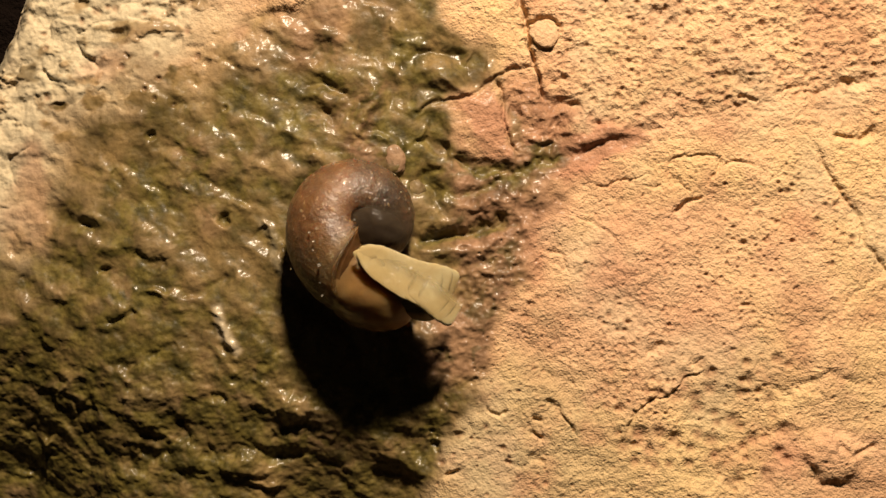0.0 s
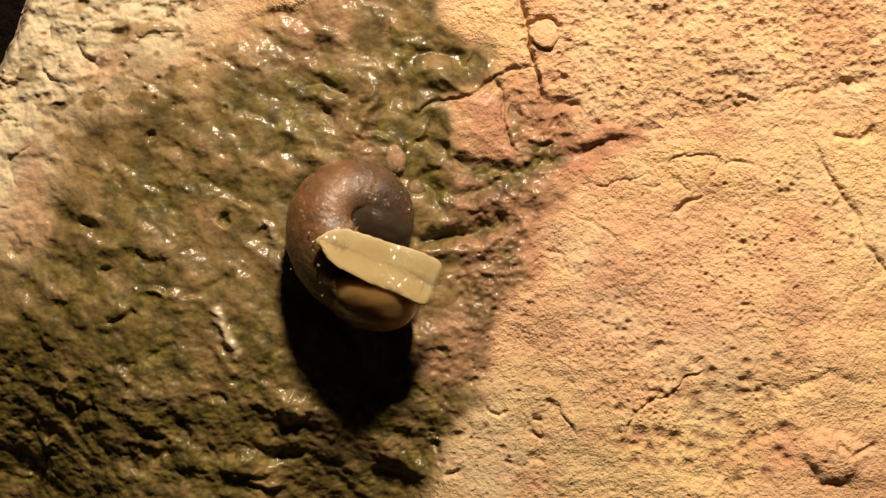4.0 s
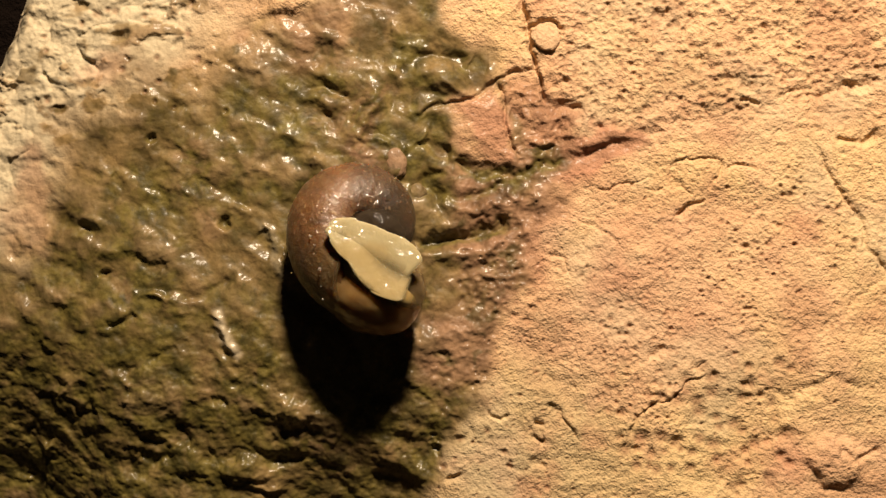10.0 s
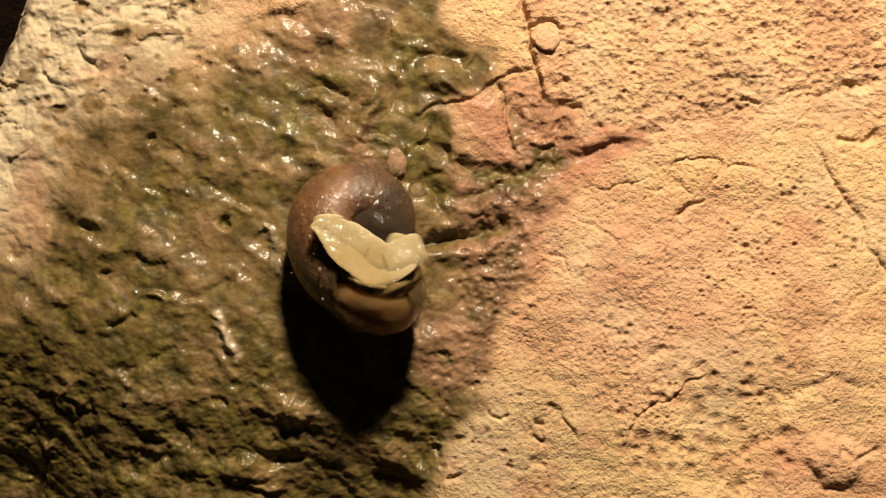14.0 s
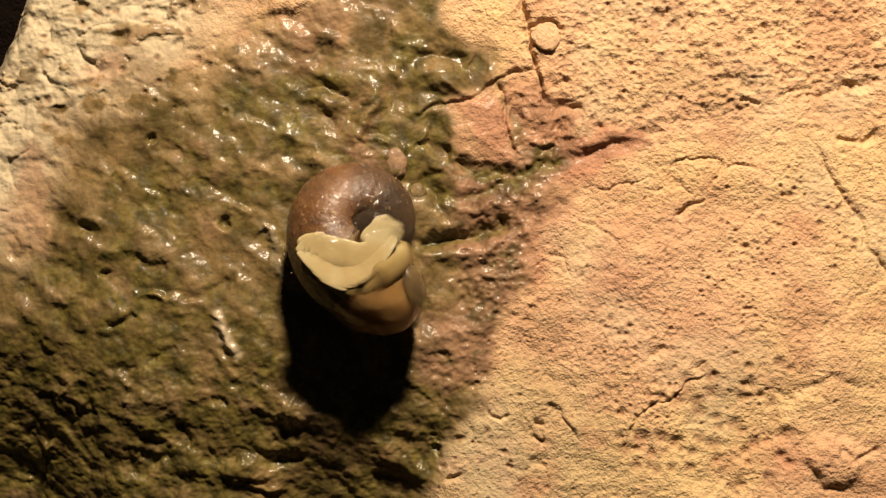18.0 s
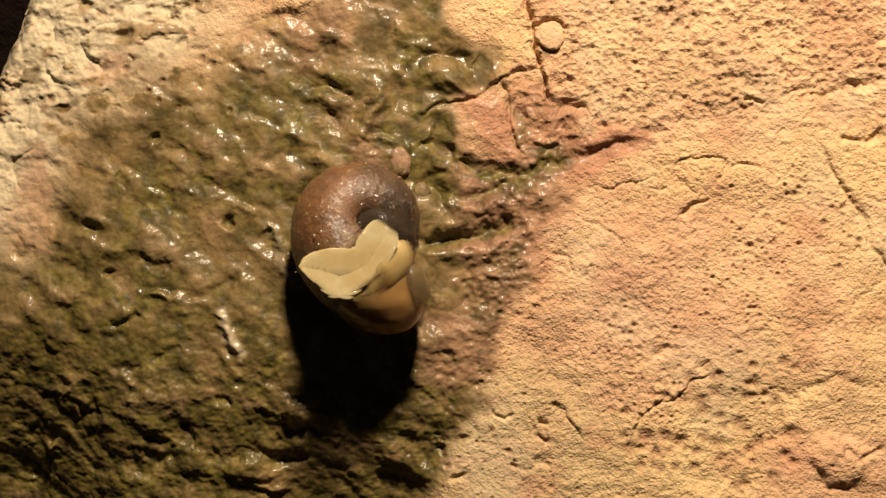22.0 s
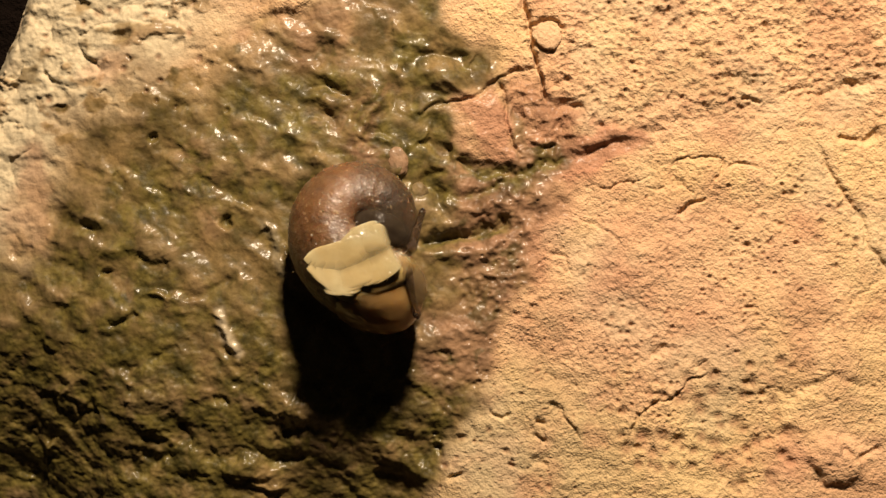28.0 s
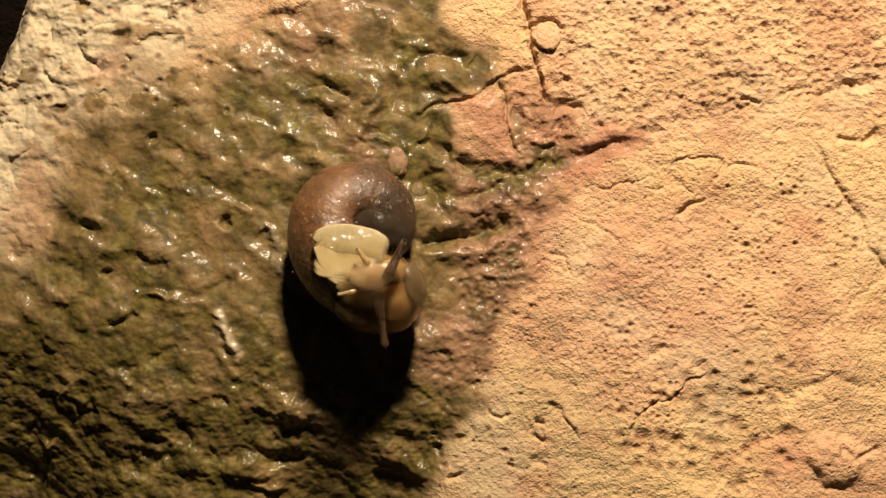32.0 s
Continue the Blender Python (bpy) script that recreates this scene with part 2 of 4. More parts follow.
def grad(x, y, seed=0):
    """Gradient noise, about -0.7 to 0.7, over arrays x and y."""
    x, y = x + seed * 17.31, y + seed * 9.73
    i, j = np.floor(x).astype(np.int32), np.floor(y).astype(np.int32)
    fx, fy = x - i, y - j
    sx, sy = fx * fx * fx * (fx * (fx * 6 - 15) + 10), fy * fy * fy * (fy * (fy * 6 - 15) + 10)
    i0, j0, i1, j1 = i & 255, j & 255, (i + 1) & 255, (j + 1) & 255
    a = GX[i0, j0] * fx + GY[i0, j0] * fy
    b = GX[i1, j0] * (fx - 1) + GY[i1, j0] * fy
    c = GX[i0, j1] * fx + GY[i0, j1] * (fy - 1)
    d = GX[i1, j1] * (fx - 1) + GY[i1, j1] * (fy - 1)
    return (a + (b - a) * sx) * (1 - sy) + (c + (d - c) * sx) * sy


def fbm(x, y, octaves, seed=0, gain=0.5):
    total, amp = 0, 1.0
    for k in range(octaves):
        total = total + amp * grad(x * 2 ** k, y * 2 ** k, seed + k)
        amp *= gain
    return total


def smooth(x, a, b):
    s = np.clip((x - a) / (b - a), 0, 1)
    return s * s * (3 - 2 * s)


# ---- the stone: one carved sheet ----
def axis(lo, hi, out_lo, out_hi, step):
    fine = np.arange(lo, hi + step, step)
    ramp = np.cumsum(np.geomspace(step * 1.5, 160, 26))
    west = lo - ramp[ramp < lo - out_lo][::-1]
    east = fine[-1] + ramp[ramp < out_hi - fine[-1]]
    return np.concatenate([west, fine, east])


UAX = axis(-30, 1598, -900, 2600, 1.8)
VAX = axis(-25, 907, -700, 1700, 1.8)
U, V = np.meshgrid(UAX, VAX)
WU = U + 16 * fbm(U / 60, V / 60, 4, 40)
WV = V + 16 * fbm(U / 60, V / 60, 4, 50)
H = np.zeros_like(U)
DIRT = np.zeros_like(U)


def window(u0, u1, v0, v1):
    i0, i1 = np.searchsorted(UAX, (u0, u1))
    j0, j1 = np.searchsorted(VAX, (v0, v1))
    return slice(j0, j1), slice(i0, i1)


def along(points, w, reach):
    """Distance to a line of plan points, and the side (positive: to the left of its way), inside a window."""
    us, vs = [p[0] for p in points], [p[1] for p in points]
    w_ = window(min(us) - reach, max(us) + reach, min(vs) - reach, max(vs) + reach)
    x, y = WU[w_], WV[w_]
    best, side, run = np.full(x.shape, 1e9), np.zeros(x.shape), np.zeros(x.shape)
    for k in range(len(points) - 1):
        (ax, ay), (bx, by) = points[k], points[k + 1]
        dx, dy = bx - ax, by - ay
        n = dx * dx + dy * dy
        s = np.clip(((x - ax) * dx + (y - ay) * dy) / n, 0, 1)
        d = np.hypot(x - ax - s * dx, y - ay - s * dy)
        near = d < best
        best = np.where(near, d, best)
        side = np.where(near, np.sign((y - ay) * dx - (x - ax) * dy), side)
        run = np.where(near, (k + s) / (len(points) - 1), run)
    return w_, best, -side, run


def groove(points, width, depth, step=0.0, reach=60, taper=True):
    """A crack; step lifts its left-hand side."""
    w_, d, side, run = along(points, width, reach + width * 4)
    fade = np.clip(np.minimum(run, 1 - run) * 8, 0, 1) if taper else 1.0
    wide = width * (1 + 0.5 * grad(U[w_] / 25, V[w_] / 25, 7))
    H[w_] -= depth * np.exp(-(d / wide) ** 2) * fade
    if step:
        H[w_] += step * fade * np.where(side > 0, 1, 0) * np.exp(-d / reach) * smooth(d, 0, width)


def mound(u, v, ru, rv, turn, high, flat=1.0):
    r = max(ru, rv) * 1.7
    w_ = window(u - r, u + r, v - r, v + r)
    c, s = math.cos(radians(turn)), math.sin(radians(turn))
    x, y = WU[w_] - u, WV[w_] - v
    d = np.sqrt(((x * c + y * s) / ru) ** 2 + ((-x * s + y * c) / rv) ** 2)
    H[w_] += high * np.exp(-d ** (2 * flat) * 1.4)


def pits(n, u0, u1, v0, v1, r0, r1, depth, keep, seed):
    rng = np.random.RandomState(seed)
    for _ in range(n):
        u, v, r = rng.uniform(u0, u1), rng.uniform(v0, v1), r0 + (r1 - r0) * rng.rand() ** 2
        d, e = depth * rng.uniform(0.4, 1.0), rng.uniform(0.7, 1.5)
        if keep(u, v):
            w_ = window(u - 3 * r, u + 3 * r, v - 3 * r, v + 3 * r)
            q = ((U[w_] - u) / (r * e)) ** 2 + ((V[w_] - v) / r) ** 2
            DIRT[w_] = np.maximum(DIRT[w_], min(1.0, 6 * d) * np.exp(-q ** 1.25))
            H[w_] += -d * np.exp(-q ** 1.25) + 0.12 * d * np.exp(-((np.sqrt(q) - 1.7) / 0.5) ** 2)


def inside(points, soft, rag=40):
    """Soft mask of a plan outline."""
    x = U + rag * fbm(U / 95, V / 95, 4, 70)
    y = V + rag * fbm(U / 95, V / 95, 4, 80)
    odd, best = np.zeros(U.shape, bool), np.full(U.shape, 1e9)
    for k in range(len(points)):
        (ax, ay), (bx, by) = points[k], points[(k + 1) % len(points)]
        if ay != by:
            odd ^= ((ay > y) != (by > y)) & (x < (bx - ax) * (y - ay) / (by - ay) + ax)
        dx, dy = bx - ax, by - ay
        s = np.clip(((x - ax) * dx + (y - ay) * dy) / (dx * dx + dy * dy), 0, 1)
        best = np.minimum(best, np.hypot(x - ax - s * dx, y - ay - s * dy))
    return smooth(np.where(odd, best, -best), -soft, soft)


WET_LINE = [(-400, 470), (20, 430), (80, 300), (125, 215), (225, 145), (330, 105), (425, 60), (468, 25), (560, 5), (600, -60), (780, -60),
            (800, 40), (870, 85), (900, 130), (890, 165), (955, 255), (990, 295), (975, 370), (945, 455), (900, 540),
            (868, 600), (858, 690), (838, 770), (785, 800), (765, 870), (750, 1100), (-400, 1100)]
EASE = smooth(U, 420, 640)
WET = inside(WET_LINE, 24) * EASE + inside(WET_LINE, 85, 60) * (1 - EASE)
WET = np.clip(WET + smooth(-U, -520, -300) * smooth(-V, -330, -200) * smooth(fbm(U / 60, V / 42, 4, 77), 0.05, 0.45) * 0.75, 0, 1)
SEAM = inside([(925, 275), (1000, 252), (1060, 236), (1140, 224), (1155, 248), (1090, 276), (1010, 305), (940, 335)], 12, 18)
BLOCK = inside([(895, 140), (955, 150), (1010, 190), (1015, 240), (960, 300), (920, 290)], 14, 18)
SLAB = inside([(795, 180), (880, 150), (905, 215), (915, 285), (840, 290), (800, 250)], 12, 14)
WET = np.clip(WET * (1 - 0.60 * SLAB) + 0.45 * SEAM + 0.45 * BLOCK, 0, 1)
GROWN = inside([(540, 790), (700, 740), (780, 690), (855, 680), (845, 780), (775, 850), (760, 1000), (520, 1000)], 40)
GROWN = np.maximum(GROWN, 0.7 * inside([(110, 610), (240, 590), (350, 600), (380, 700), (330, 760), (110, 740)], 45))
SLIME = WET * (1 - 0.9 * SLAB) * (1 - 0.92 * inside([(335, 370), (500, 365), (510, 520), (420, 530), (340, 500)], 40)) * (1 - inside([(372, 545), (393, 543), (406, 584), (432, 628), (420, 642), (386, 606)], 6, 4)) * smooth(fbm(U / 120, V / 120, 4, 21) + 0.9 * inside([(-300, 560), (150, 330), (350, 170), (560, 130), (740, 90), (850, 120),
              (830, 200), (850, 350), (730, 390), (500, 420), (520, 640), (790, 665), (840, 760), (790, 860), (760, 1100), (-300, 1100)], 70) - 0.25, -0.25, 0.55)
RED = np.clip(inside([(800, 300), (960, 250), (1090, 240), (1090, 262), (985, 330), (960, 470), (880, 540), (800, 500), (815, 400)], 30)
              + inside([(615, 270), (640, 160), (690, 150), (675, 260), (720, 300), (690, 320), (640, 290)], 16)
              + inside([(790, 200), (880, 155), (910, 270), (830, 270)], 18)
              + 0.8 * inside([(740, 560), (880, 540), (870, 640), (800, 770), (750, 700)], 34)
              + 0.6 * inside([(500, 30), (620, 10), (630, 110), (520, 110)], 30)
              + SEAM + 0.6 * BLOCK + 0.5 * smooth(fbm(U / 150, V / 150, 4, 33), 0.15, 0.6), 0, 1)
# highlight of the glossy rib painted as colour; the curved ridge half as pale
PALE_GLINT = np.clip(inside([(377, 547), (391, 545), (404, 584), (430, 626), (420, 638), (388, 604)], 7, 3)
                 + 0.5 * inside([(452, 388), (474, 396), (494, 420), (494, 460), (508, 490), (498, 494), (482, 466), (480, 430), (464, 408)], 6, 3), 0, 1)
PALE = np.clip(1.15 * smooth(-U, -480, -250) * (1 - 0.75 * WET) + 0.35 * smooth(fbm(U / 200, V / 200, 3, 91), 0, 0.5), 0, 1)

DRAB = np.clip(0.6 * inside([(760, 700), (900, 640), (1080, 700), (1200, 760), (1330, 690), (1340, 800), (1240, 900), (740, 920)], 60)
               + 0.5 * inside([(1260, 100), (1330, 130), (1330, 170), (1120, 260), (1000, 250), (1020, 190)], 40), 0, 1)

GOLD = np.clip(0.9 * inside([(1440, 250), (1600, 200), (1600, 780), (1450, 720), (1500, 560), (1470, 380)], 60)
               + 0.9 * inside([(1080, 290), (1180, 270), (1420, 260), (1440, 330), (1280, 350), (1120, 340)], 40)
               + 0.8 * inside([(1100, 690), (1340, 650), (1420, 740), (1300, 900), (1050, 900)], 70)
               + 0.7 * inside([(860, 0), (920, 0), (930, 90), (880, 100)], 30)
               + 0.6 * smooth(fbm(U / 170, V / 150, 3, 37), 0.05, 0.5), 0, 1)
PINK = np.clip(0.9 * inside([(960, 400), (1240, 420), (1310, 580), (1180, 700), (1010, 640)], 80)
               + 0.8 * inside([(1000, 200), (1160, 170), (1330, 150), (1300, 230), (1100, 290)], 60)
               + 0.7 * smooth(fbm(U / 120, V / 100, 4, 39), 0.1, 0.5), 0, 1)

# broad form: nearly level, rolling off to the south-west, with the stone's own edges all round
H += 0.55 * fbm(U / 420, V / 420, 3, 1)
SW = smooth(V, 560, 1010) * (0.45 * smooth(-U, -980, -300) + 0.55 * smooth(-U, -260, 20))
H -= 8.5 * SW
H -= 0.017 * np.clip(V - 735, 0, 400) * smooth(U, 400, 560) * (1 - smooth(U + 0.4 * (V - 735), 770, 850))
H -= 0.5 * smooth(V, 500, 1000) * smooth(U, 600, 1200)
H -= 2.2 * smooth(-U, -260, 60)
EDGE = np.where(V < 120, 8 - 0.40 * V, -40 - 0.30 * (V - 120)) + 6 * fbm(V / 60, U / 300, 3, 60)
H -= 52 * (1 - np.exp(-np.clip(EDGE - U, 0, None) / 60)) + 4 * smooth(EDGE + 45 - U, 0, 60)
H -= 52 * smooth(U, 1900, 2600) + 52 * smooth(V, 1150, 1700) + 52 * smooth(-V, 250, 700)
H = np.maximum(H, -58)

# dry skin: fine grain, shallow swellings, dense pits in the north-east
DRY = 1 - WET
RUBBLE = inside([(885, 140), (955, 118), (1040, 185), (1010, 262), (930, 300)], 20)
H += RUBBLE * (0.75 * fbm(WU / 46, WV / 40, 3, 29) - 0.15)
PATCH = smooth(fbm(U / 130, V / 110, 3, 25), -0.35, 0.45)
H += DRY * (0.22 * fbm(U / 90, V / 70, 4, 3) + (0.05 + 0.06 * PATCH) * fbm((U + 0.3 * V) / 18, (V - 0.4 * U) / 13, 3, 4, 0.6) + 0.10 * fbm(WU / 42, WV / 34, 2, 24) + 0.028 * fbm(U / 7, V / 6.5, 2, 26))
H -= DRY * 0.10 * PATCH * np.abs(grad(WU / 28, WV / 22, 27))
NE = DRY * smooth(U + 0.8 * (260 - V), 1010, 1160) * smooth(-V, -300, -180)
H += NE * (0.19 * fbm(U / 30, V / 20, 4, 5, 0.6) - 0.08)
# wet skin: lumpy slime and worn ribs that lean to the south-east
A, B = (WU * 0.84 + WV * 0.54), (-WU * 0.54 + WV * 0.84)
SOFT = smooth(fbm(U / 140, V / 120, 3, 31), -0.3, 0.4)
SOUTH = smooth(V, 480, 720)
LUMP = 0.55 * fbm(WU / 140, WV / 110, 2, 8) + 0.36 * fbm(A / 92, B / 46, 2, 12) + 0.22 * (0.3 + 0.7 * SOFT) * fbm(A / 44, B / 30, 2, 16)
LUMP = LUMP + (0.03 + 0.11 * SOUTH) * fbm(U / 17, V / 15, 2, 15) + (0.004 + 0.02 * SOUTH) * fbm(U / 8, V / 7, 2, 17)
LUMP = LUMP - 0.20 * SOUTH * np.abs(grad(A / 55, B / 34, 14))
H += WET * LUMP
H += WET * RED * (0.11 * fbm(U / 15, V / 12, 2, 49) - 0.10 * np.abs(grad(WU / 24, WV / 17, 50)))
WORN = smooth(LUMP + 0.12 * fbm(U / 30, V / 24, 3, 61), 0.02, 0.34)
H += smooth(-U, -480, -120) * DRY * (0.45 * fbm(WU / 80, WV / 55, 3, 18) - 0.25 * np.exp(-np.abs(grad(WU / 120, WV / 70, 19)) * 16))

# joints and steps, dry side
groove([(915, -20), (936, 40), (940, 75), (950, 130), (968, 190)], 5, 0.75, 0.12)
groove([(936, 45), (965, 36), (998, 60)], 4, 0.5)
groove([(945, 118), (880, 142), (850, 165), (790, 192), (735, 205)], 3.5, 0.35, -0.18)
groove([(880, 145), (892, 205), (925, 280)], 3.5, 0.45)
groove([(905, 130), (1000, 190), (1030, 200)], 9, 0.25)
groove([(985, 285), (1060, 268), (1120, 246), (1210, 208), (1330, 195), (1450, 162), (1590, 140)], 18, 0.14, 0.08, 70)
groove([(925, 335), (960, 300), (1000, 280), (1050, 272), (1110, 256), (1150, 248)], 17, 0.20, 0.05)
mound(1065, 245, 80, 17, -15, 0.32, 1.3)
mound(1045, 270, 40, 10, -14, -0.14)
groove([(1410, 178), (1470, 165), (1560, 146)], 6, 0.22)
groove([(905, 392), (935, 330), (965, 295)], 8, 0.16, 0.12)
groove([(1435, 245), (1480, 325), (1520, 390), (1560, 465), (1580, 500)], 6, 0.30, 0.12, 50)
groove([(1560, 480), (1520, 525), (1490, 570)], 6, 0.15)
groove([(1050, 330), (1090, 334), (1150, 312)], 2.5, 0.22)
groove([(1185, 302), (1215, 340), (1225, 345)], 2.5, 0.2)
groove([(1180, 300), (1235, 275), (1278, 282), (1262, 335)], 2.6, 0.2, 0.12)
groove([(1280, 296), (1310, 288), (1345, 300)], 2.6, 0.25)
groove([(1190, 378), (1215, 362), (1252, 352)], 4, 0.35)
groove([(1140, 338), (1160, 342), (1178, 334)], 2.5, 0.2)
groove([(1480, 245), (1520, 255), (1555, 235)], 7, 0.5)
groove([(1278, 142), (1305, 146), (1332, 153)], 8, 0.5, taper=False)
groove([(1236, 108), (1252, 124)], 7, 0.35, taper=False)
groove([(1318, 178), (1345, 178)], 5, 0.30, taper=False)
groove([(1370, 166), (1410, 159), (1450, 151)], 6, 0.25)
groove([(1500, 151), (1535, 147)], 7, 0.32, taper=False)
groove([(1125, 228), (1165, 238)], 7, 0.25, taper=False)
groove([(1155, 20), (1180, 40)], 9, 0.22)
groove([(982, 198), (1012, 201)], 14, 0.32, taper=False)
groove([(955, 262), (985, 270)], 12, 0.30)
groove([(905, 198), (930, 208)], 8, 0.30)
groove([(960, 135), (985, 148), (1010, 142)], 7, 0.30)
groove([(1185, 378), (1215, 368), (1250, 354)], 4, 0.20)
groove([(1020, 388), (1050, 400), (1090, 440)], 4, 0.16)
groove([(965, 455), (1000, 455), (1015, 488)], 4, 0.22)
mound(1025, 215, 40, 24, -10, 0.30, 1.5)
mound(960, 180, 30, 34, 0, 0.25, 1.5)
groove([(1530, 90), (1570, 50)], 8, 0.35)
groove([(1100, 775), (1160, 725), (1215, 685), (1255, 668)], 2.8, 0.25, 0.10)
groove([(960, 718), (1000, 730), (1022, 790)], 4, 0.25, 0.15)
groove([(1220, 640), (1235, 655), (1250, 645)], 2.5, 0.2)
groove([(1245, 890), (1290, 835), (1330, 795), (1395, 775)], 4, 0.18, -0.2)
groove([(855, 728), (885, 748), (905, 738)], 3, 0.3)
groove([(1415, 815), (1450, 855), (1490, 870), (1515, 862)], 10, 0.15)
mound(1475, 815, 58, 40, 25, 0.9, 2.2)
mound(975, 650, 100, 46, 42, -0.45, 1.2)
mound(1290, 760, 130, 80, -25, -0.30, 1.6)
mound(1490, 640, 90, 60, -60, 0.35, 1.4)
mound(1400, 880, 80, 50, 0, 0.4, 1.5)
mound(1120, 470, 120, 50, 20, 0.25, 1.2)
mound(1330, 560, 120, 60, -20, 0.22, 1.2)
mound(1150, 640, 70, 110, 15, 0.28, 1.3)
groove([(905, 590), (950, 640), (1000, 700), (1060, 770)], 16, 0.18)
groove([(1330, 690), (1400, 700), (1470, 670), (1540, 690)], 10, 0.16, 0.1)
groove([(1480, 790), (1510, 812), (1560, 800)], 5, 0.3)
mound(965, 66, 26, 17, 25, -0.35, 1.5)
mound(850, 215, 66, 58, 20, 0.35, 2.0)
mound(1235, 305, 38, 26, 20, 0.18, 2.0)
mound(1310, 315, 40, 24, 0, 0.15, 2.0)
BEFORE = H.copy()
# ribs and hollows, wet side: the north band
groove([(440, 70), (447, 45), (462, 28), (485, 20)], 12, 0.32)
groove([(478, 55), (490, 80), (540, 92), (600, 95), (660, 108), (705, 104)], 17, 0.23)
groove([(700, 112), (722, 124), (745, 102), (790, 98), (835, 112)], 10, 0.47)
groove([(835, 112), (865, 118)], 16, 0.22)
mound(505, 12, 48, 15, -12, 0.8, 1.3)
mound(560, 62, 70, 22, 14, 0.28)
mound(650, 40, 60, 30, 10, 0.22)
groove([(590, 30), (640, 38), (660, 28)], 12, 0.14)
groove([(665, 48), (695, 52)], 12, 0.16)
mound(785, 140, 58, 26, 12, 0.8, 1.4)
mound(735, 80, 34, 20, 0, 0.28)
mound(575, 125, 70, 16, 16, 0.25)
groove([(545, 158), (590, 158), (620, 160)], 9, 0.18)
mound(575, 180, 42, 16, 4, 0.65, 1.2)
groove([(510, 210), (560, 215), (600, 208)], 10, 0.18)
mound(648, 200, 20, 68, 24, 0.75, 1.2)
groove([(612, 150), (600, 200), (588, 240)], 16, 0.18)
groove([(700, 135), (690, 190), (700, 240)], 15, 0.20)
mound(725, 195, 34, 14, 10, 0.25)
mound(655, 250, 40, 16, 10, 0.25)
mound(545, 255, 60, 20, 14, 0.22)
groove([(500, 270), (530, 268), (555, 262)], 10, 0.14)
mound(558, 288, 13, 26, -28, 0.46)
mound(678, 252, 15, 10, 20, 0.30)
mound(708, 262, 12, 13, 0, 0.34)
mound(706, 300, 15, 17, 20, 0.36)
mound(676, 282, 12, 10, 0, 0.25)
groove([(470, 290), (485, 280)], 12, 0.25, taper=False)
# east of the shell
groove([(745, 240), (770, 262), (800, 272)], 17, 0.75)
groove([(760, 322), (772, 345)], 17, 0.85, taper=False)
groove([(770, 375), (786, 380)], 13, 0.29, taper=False)
groove([(806, 288), (850, 302), (912, 304)], 12, 0.62)
mound(800, 318, 42, 18, 15, 0.31)
mound(845, 372, 52, 15, -8, 0.45, 1.3)
groove([(735, 428), (775, 424), (820, 416), (870, 406), (912, 390)], 13, 0.70)
mound(790, 400, 46, 10, -8, 0.25)
mound(830, 445, 80, 16, -8, 0.45, 1.3)
groove([(905, 348), (925, 322), (945, 308)], 10, 0.22)
groove([(812, 352), (850, 340), (905, 318), (950, 300), (1010, 280)], 10, 0.38)
mound(770, 600, 36, 22, 10, 0.31)
groove([(765, 632), (800, 634)], 7, 0.16)
groove([(780, 690), (815, 695), (840, 682)], 9, 0.14)
groove([(800, 705), (785, 735)], 8, 0.11)
# west: pits, worn ribs and hollows
mound(208, 63, 22, 11, -8, -0.60, 1.6)
mound(140, 62, 70, 40, -20, 0.28)
groove([(150, 98), (125, 92), (105, 110)], 9, 0.22)
groove([(130, 122), (165, 108)], 10, 0.22)
groove([(38, 125), (75, 128), (105, 110)], 5, 0.13)
groove([(68, 126), (84, 140), (98, 165), (110, 182)], 6, 0.23)
groove([(25, 88), (70, 74)], 6, 0.11)
groove([(0, 192), (60, 186), (100, 172)], 9, 0.20)
groove([(75, 205), (100, 222), (112, 218)], 6, 0.16)
mound(150, 165, 44, 24, 10, 0.31)
groove([(180, 168), (200, 182)], 7, 0.18)
groove([(222, 135), (240, 125)], 6, 0.18)
groove([(128, 230), (146, 232)], 8, 0.22, taper=False)
mound(50, 235, 60, 40, 20, 0.31)
groove([(260, 12), (300, 18)], 10, 0.22)
groove([(320, 10), (350, 18)], 9, 0.22)
groove([(240, 45), (300, 28), (330, 24)], 6, 0.11)
groove([(300, 78), (320, 72)], 8, 0.22)
groove([(330, 90), (360, 84)], 6, 0.14)
mound(266, 248, 12, 10, 20, -0.60, 1.5)
groove([(290, 188), (330, 186), (372, 192)], 10, 0.22)
groove([(355, 118), (372, 128)], 10, 0.18)
groove([(270, 262), (310, 272), (330, 285)], 9, 0.18)
groove([(205, 310), (225, 330)], 9, 0.18)
groove([(60, 375), (95, 385), (130, 400), (172, 420)], 13, 0.27)
mound(165, 388, 30, 14, 40, 0.31)
mound(120, 420, 70, 18, 18, 0.25)
groove([(0, 452), (30, 455), (52, 444)], 11, 0.25)
groove([(75, 470), (105, 480), (140, 474)], 14, 0.16)
groove([(15, 500), (35, 512), (60, 528)], 11, 0.29)
mound(184, 488, 10, 8, 0, -0.50, 1.4)
mound(180, 445, 60, 22, -10, 0.22)
groove([(240, 455), (275, 467), (302, 476)], 7, 0.27)
groove([(238, 498), (262, 512), (300, 520), (345, 524), (380, 505), (425, 484)], 10, 0.25)
mound(290, 528, 40, 7, 4, 0.31)
groove([(185, 574), (215, 570), (245, 561)], 7, 0.36)
groove([(320, 320), (370, 330), (420, 340)], 16, 0.14)
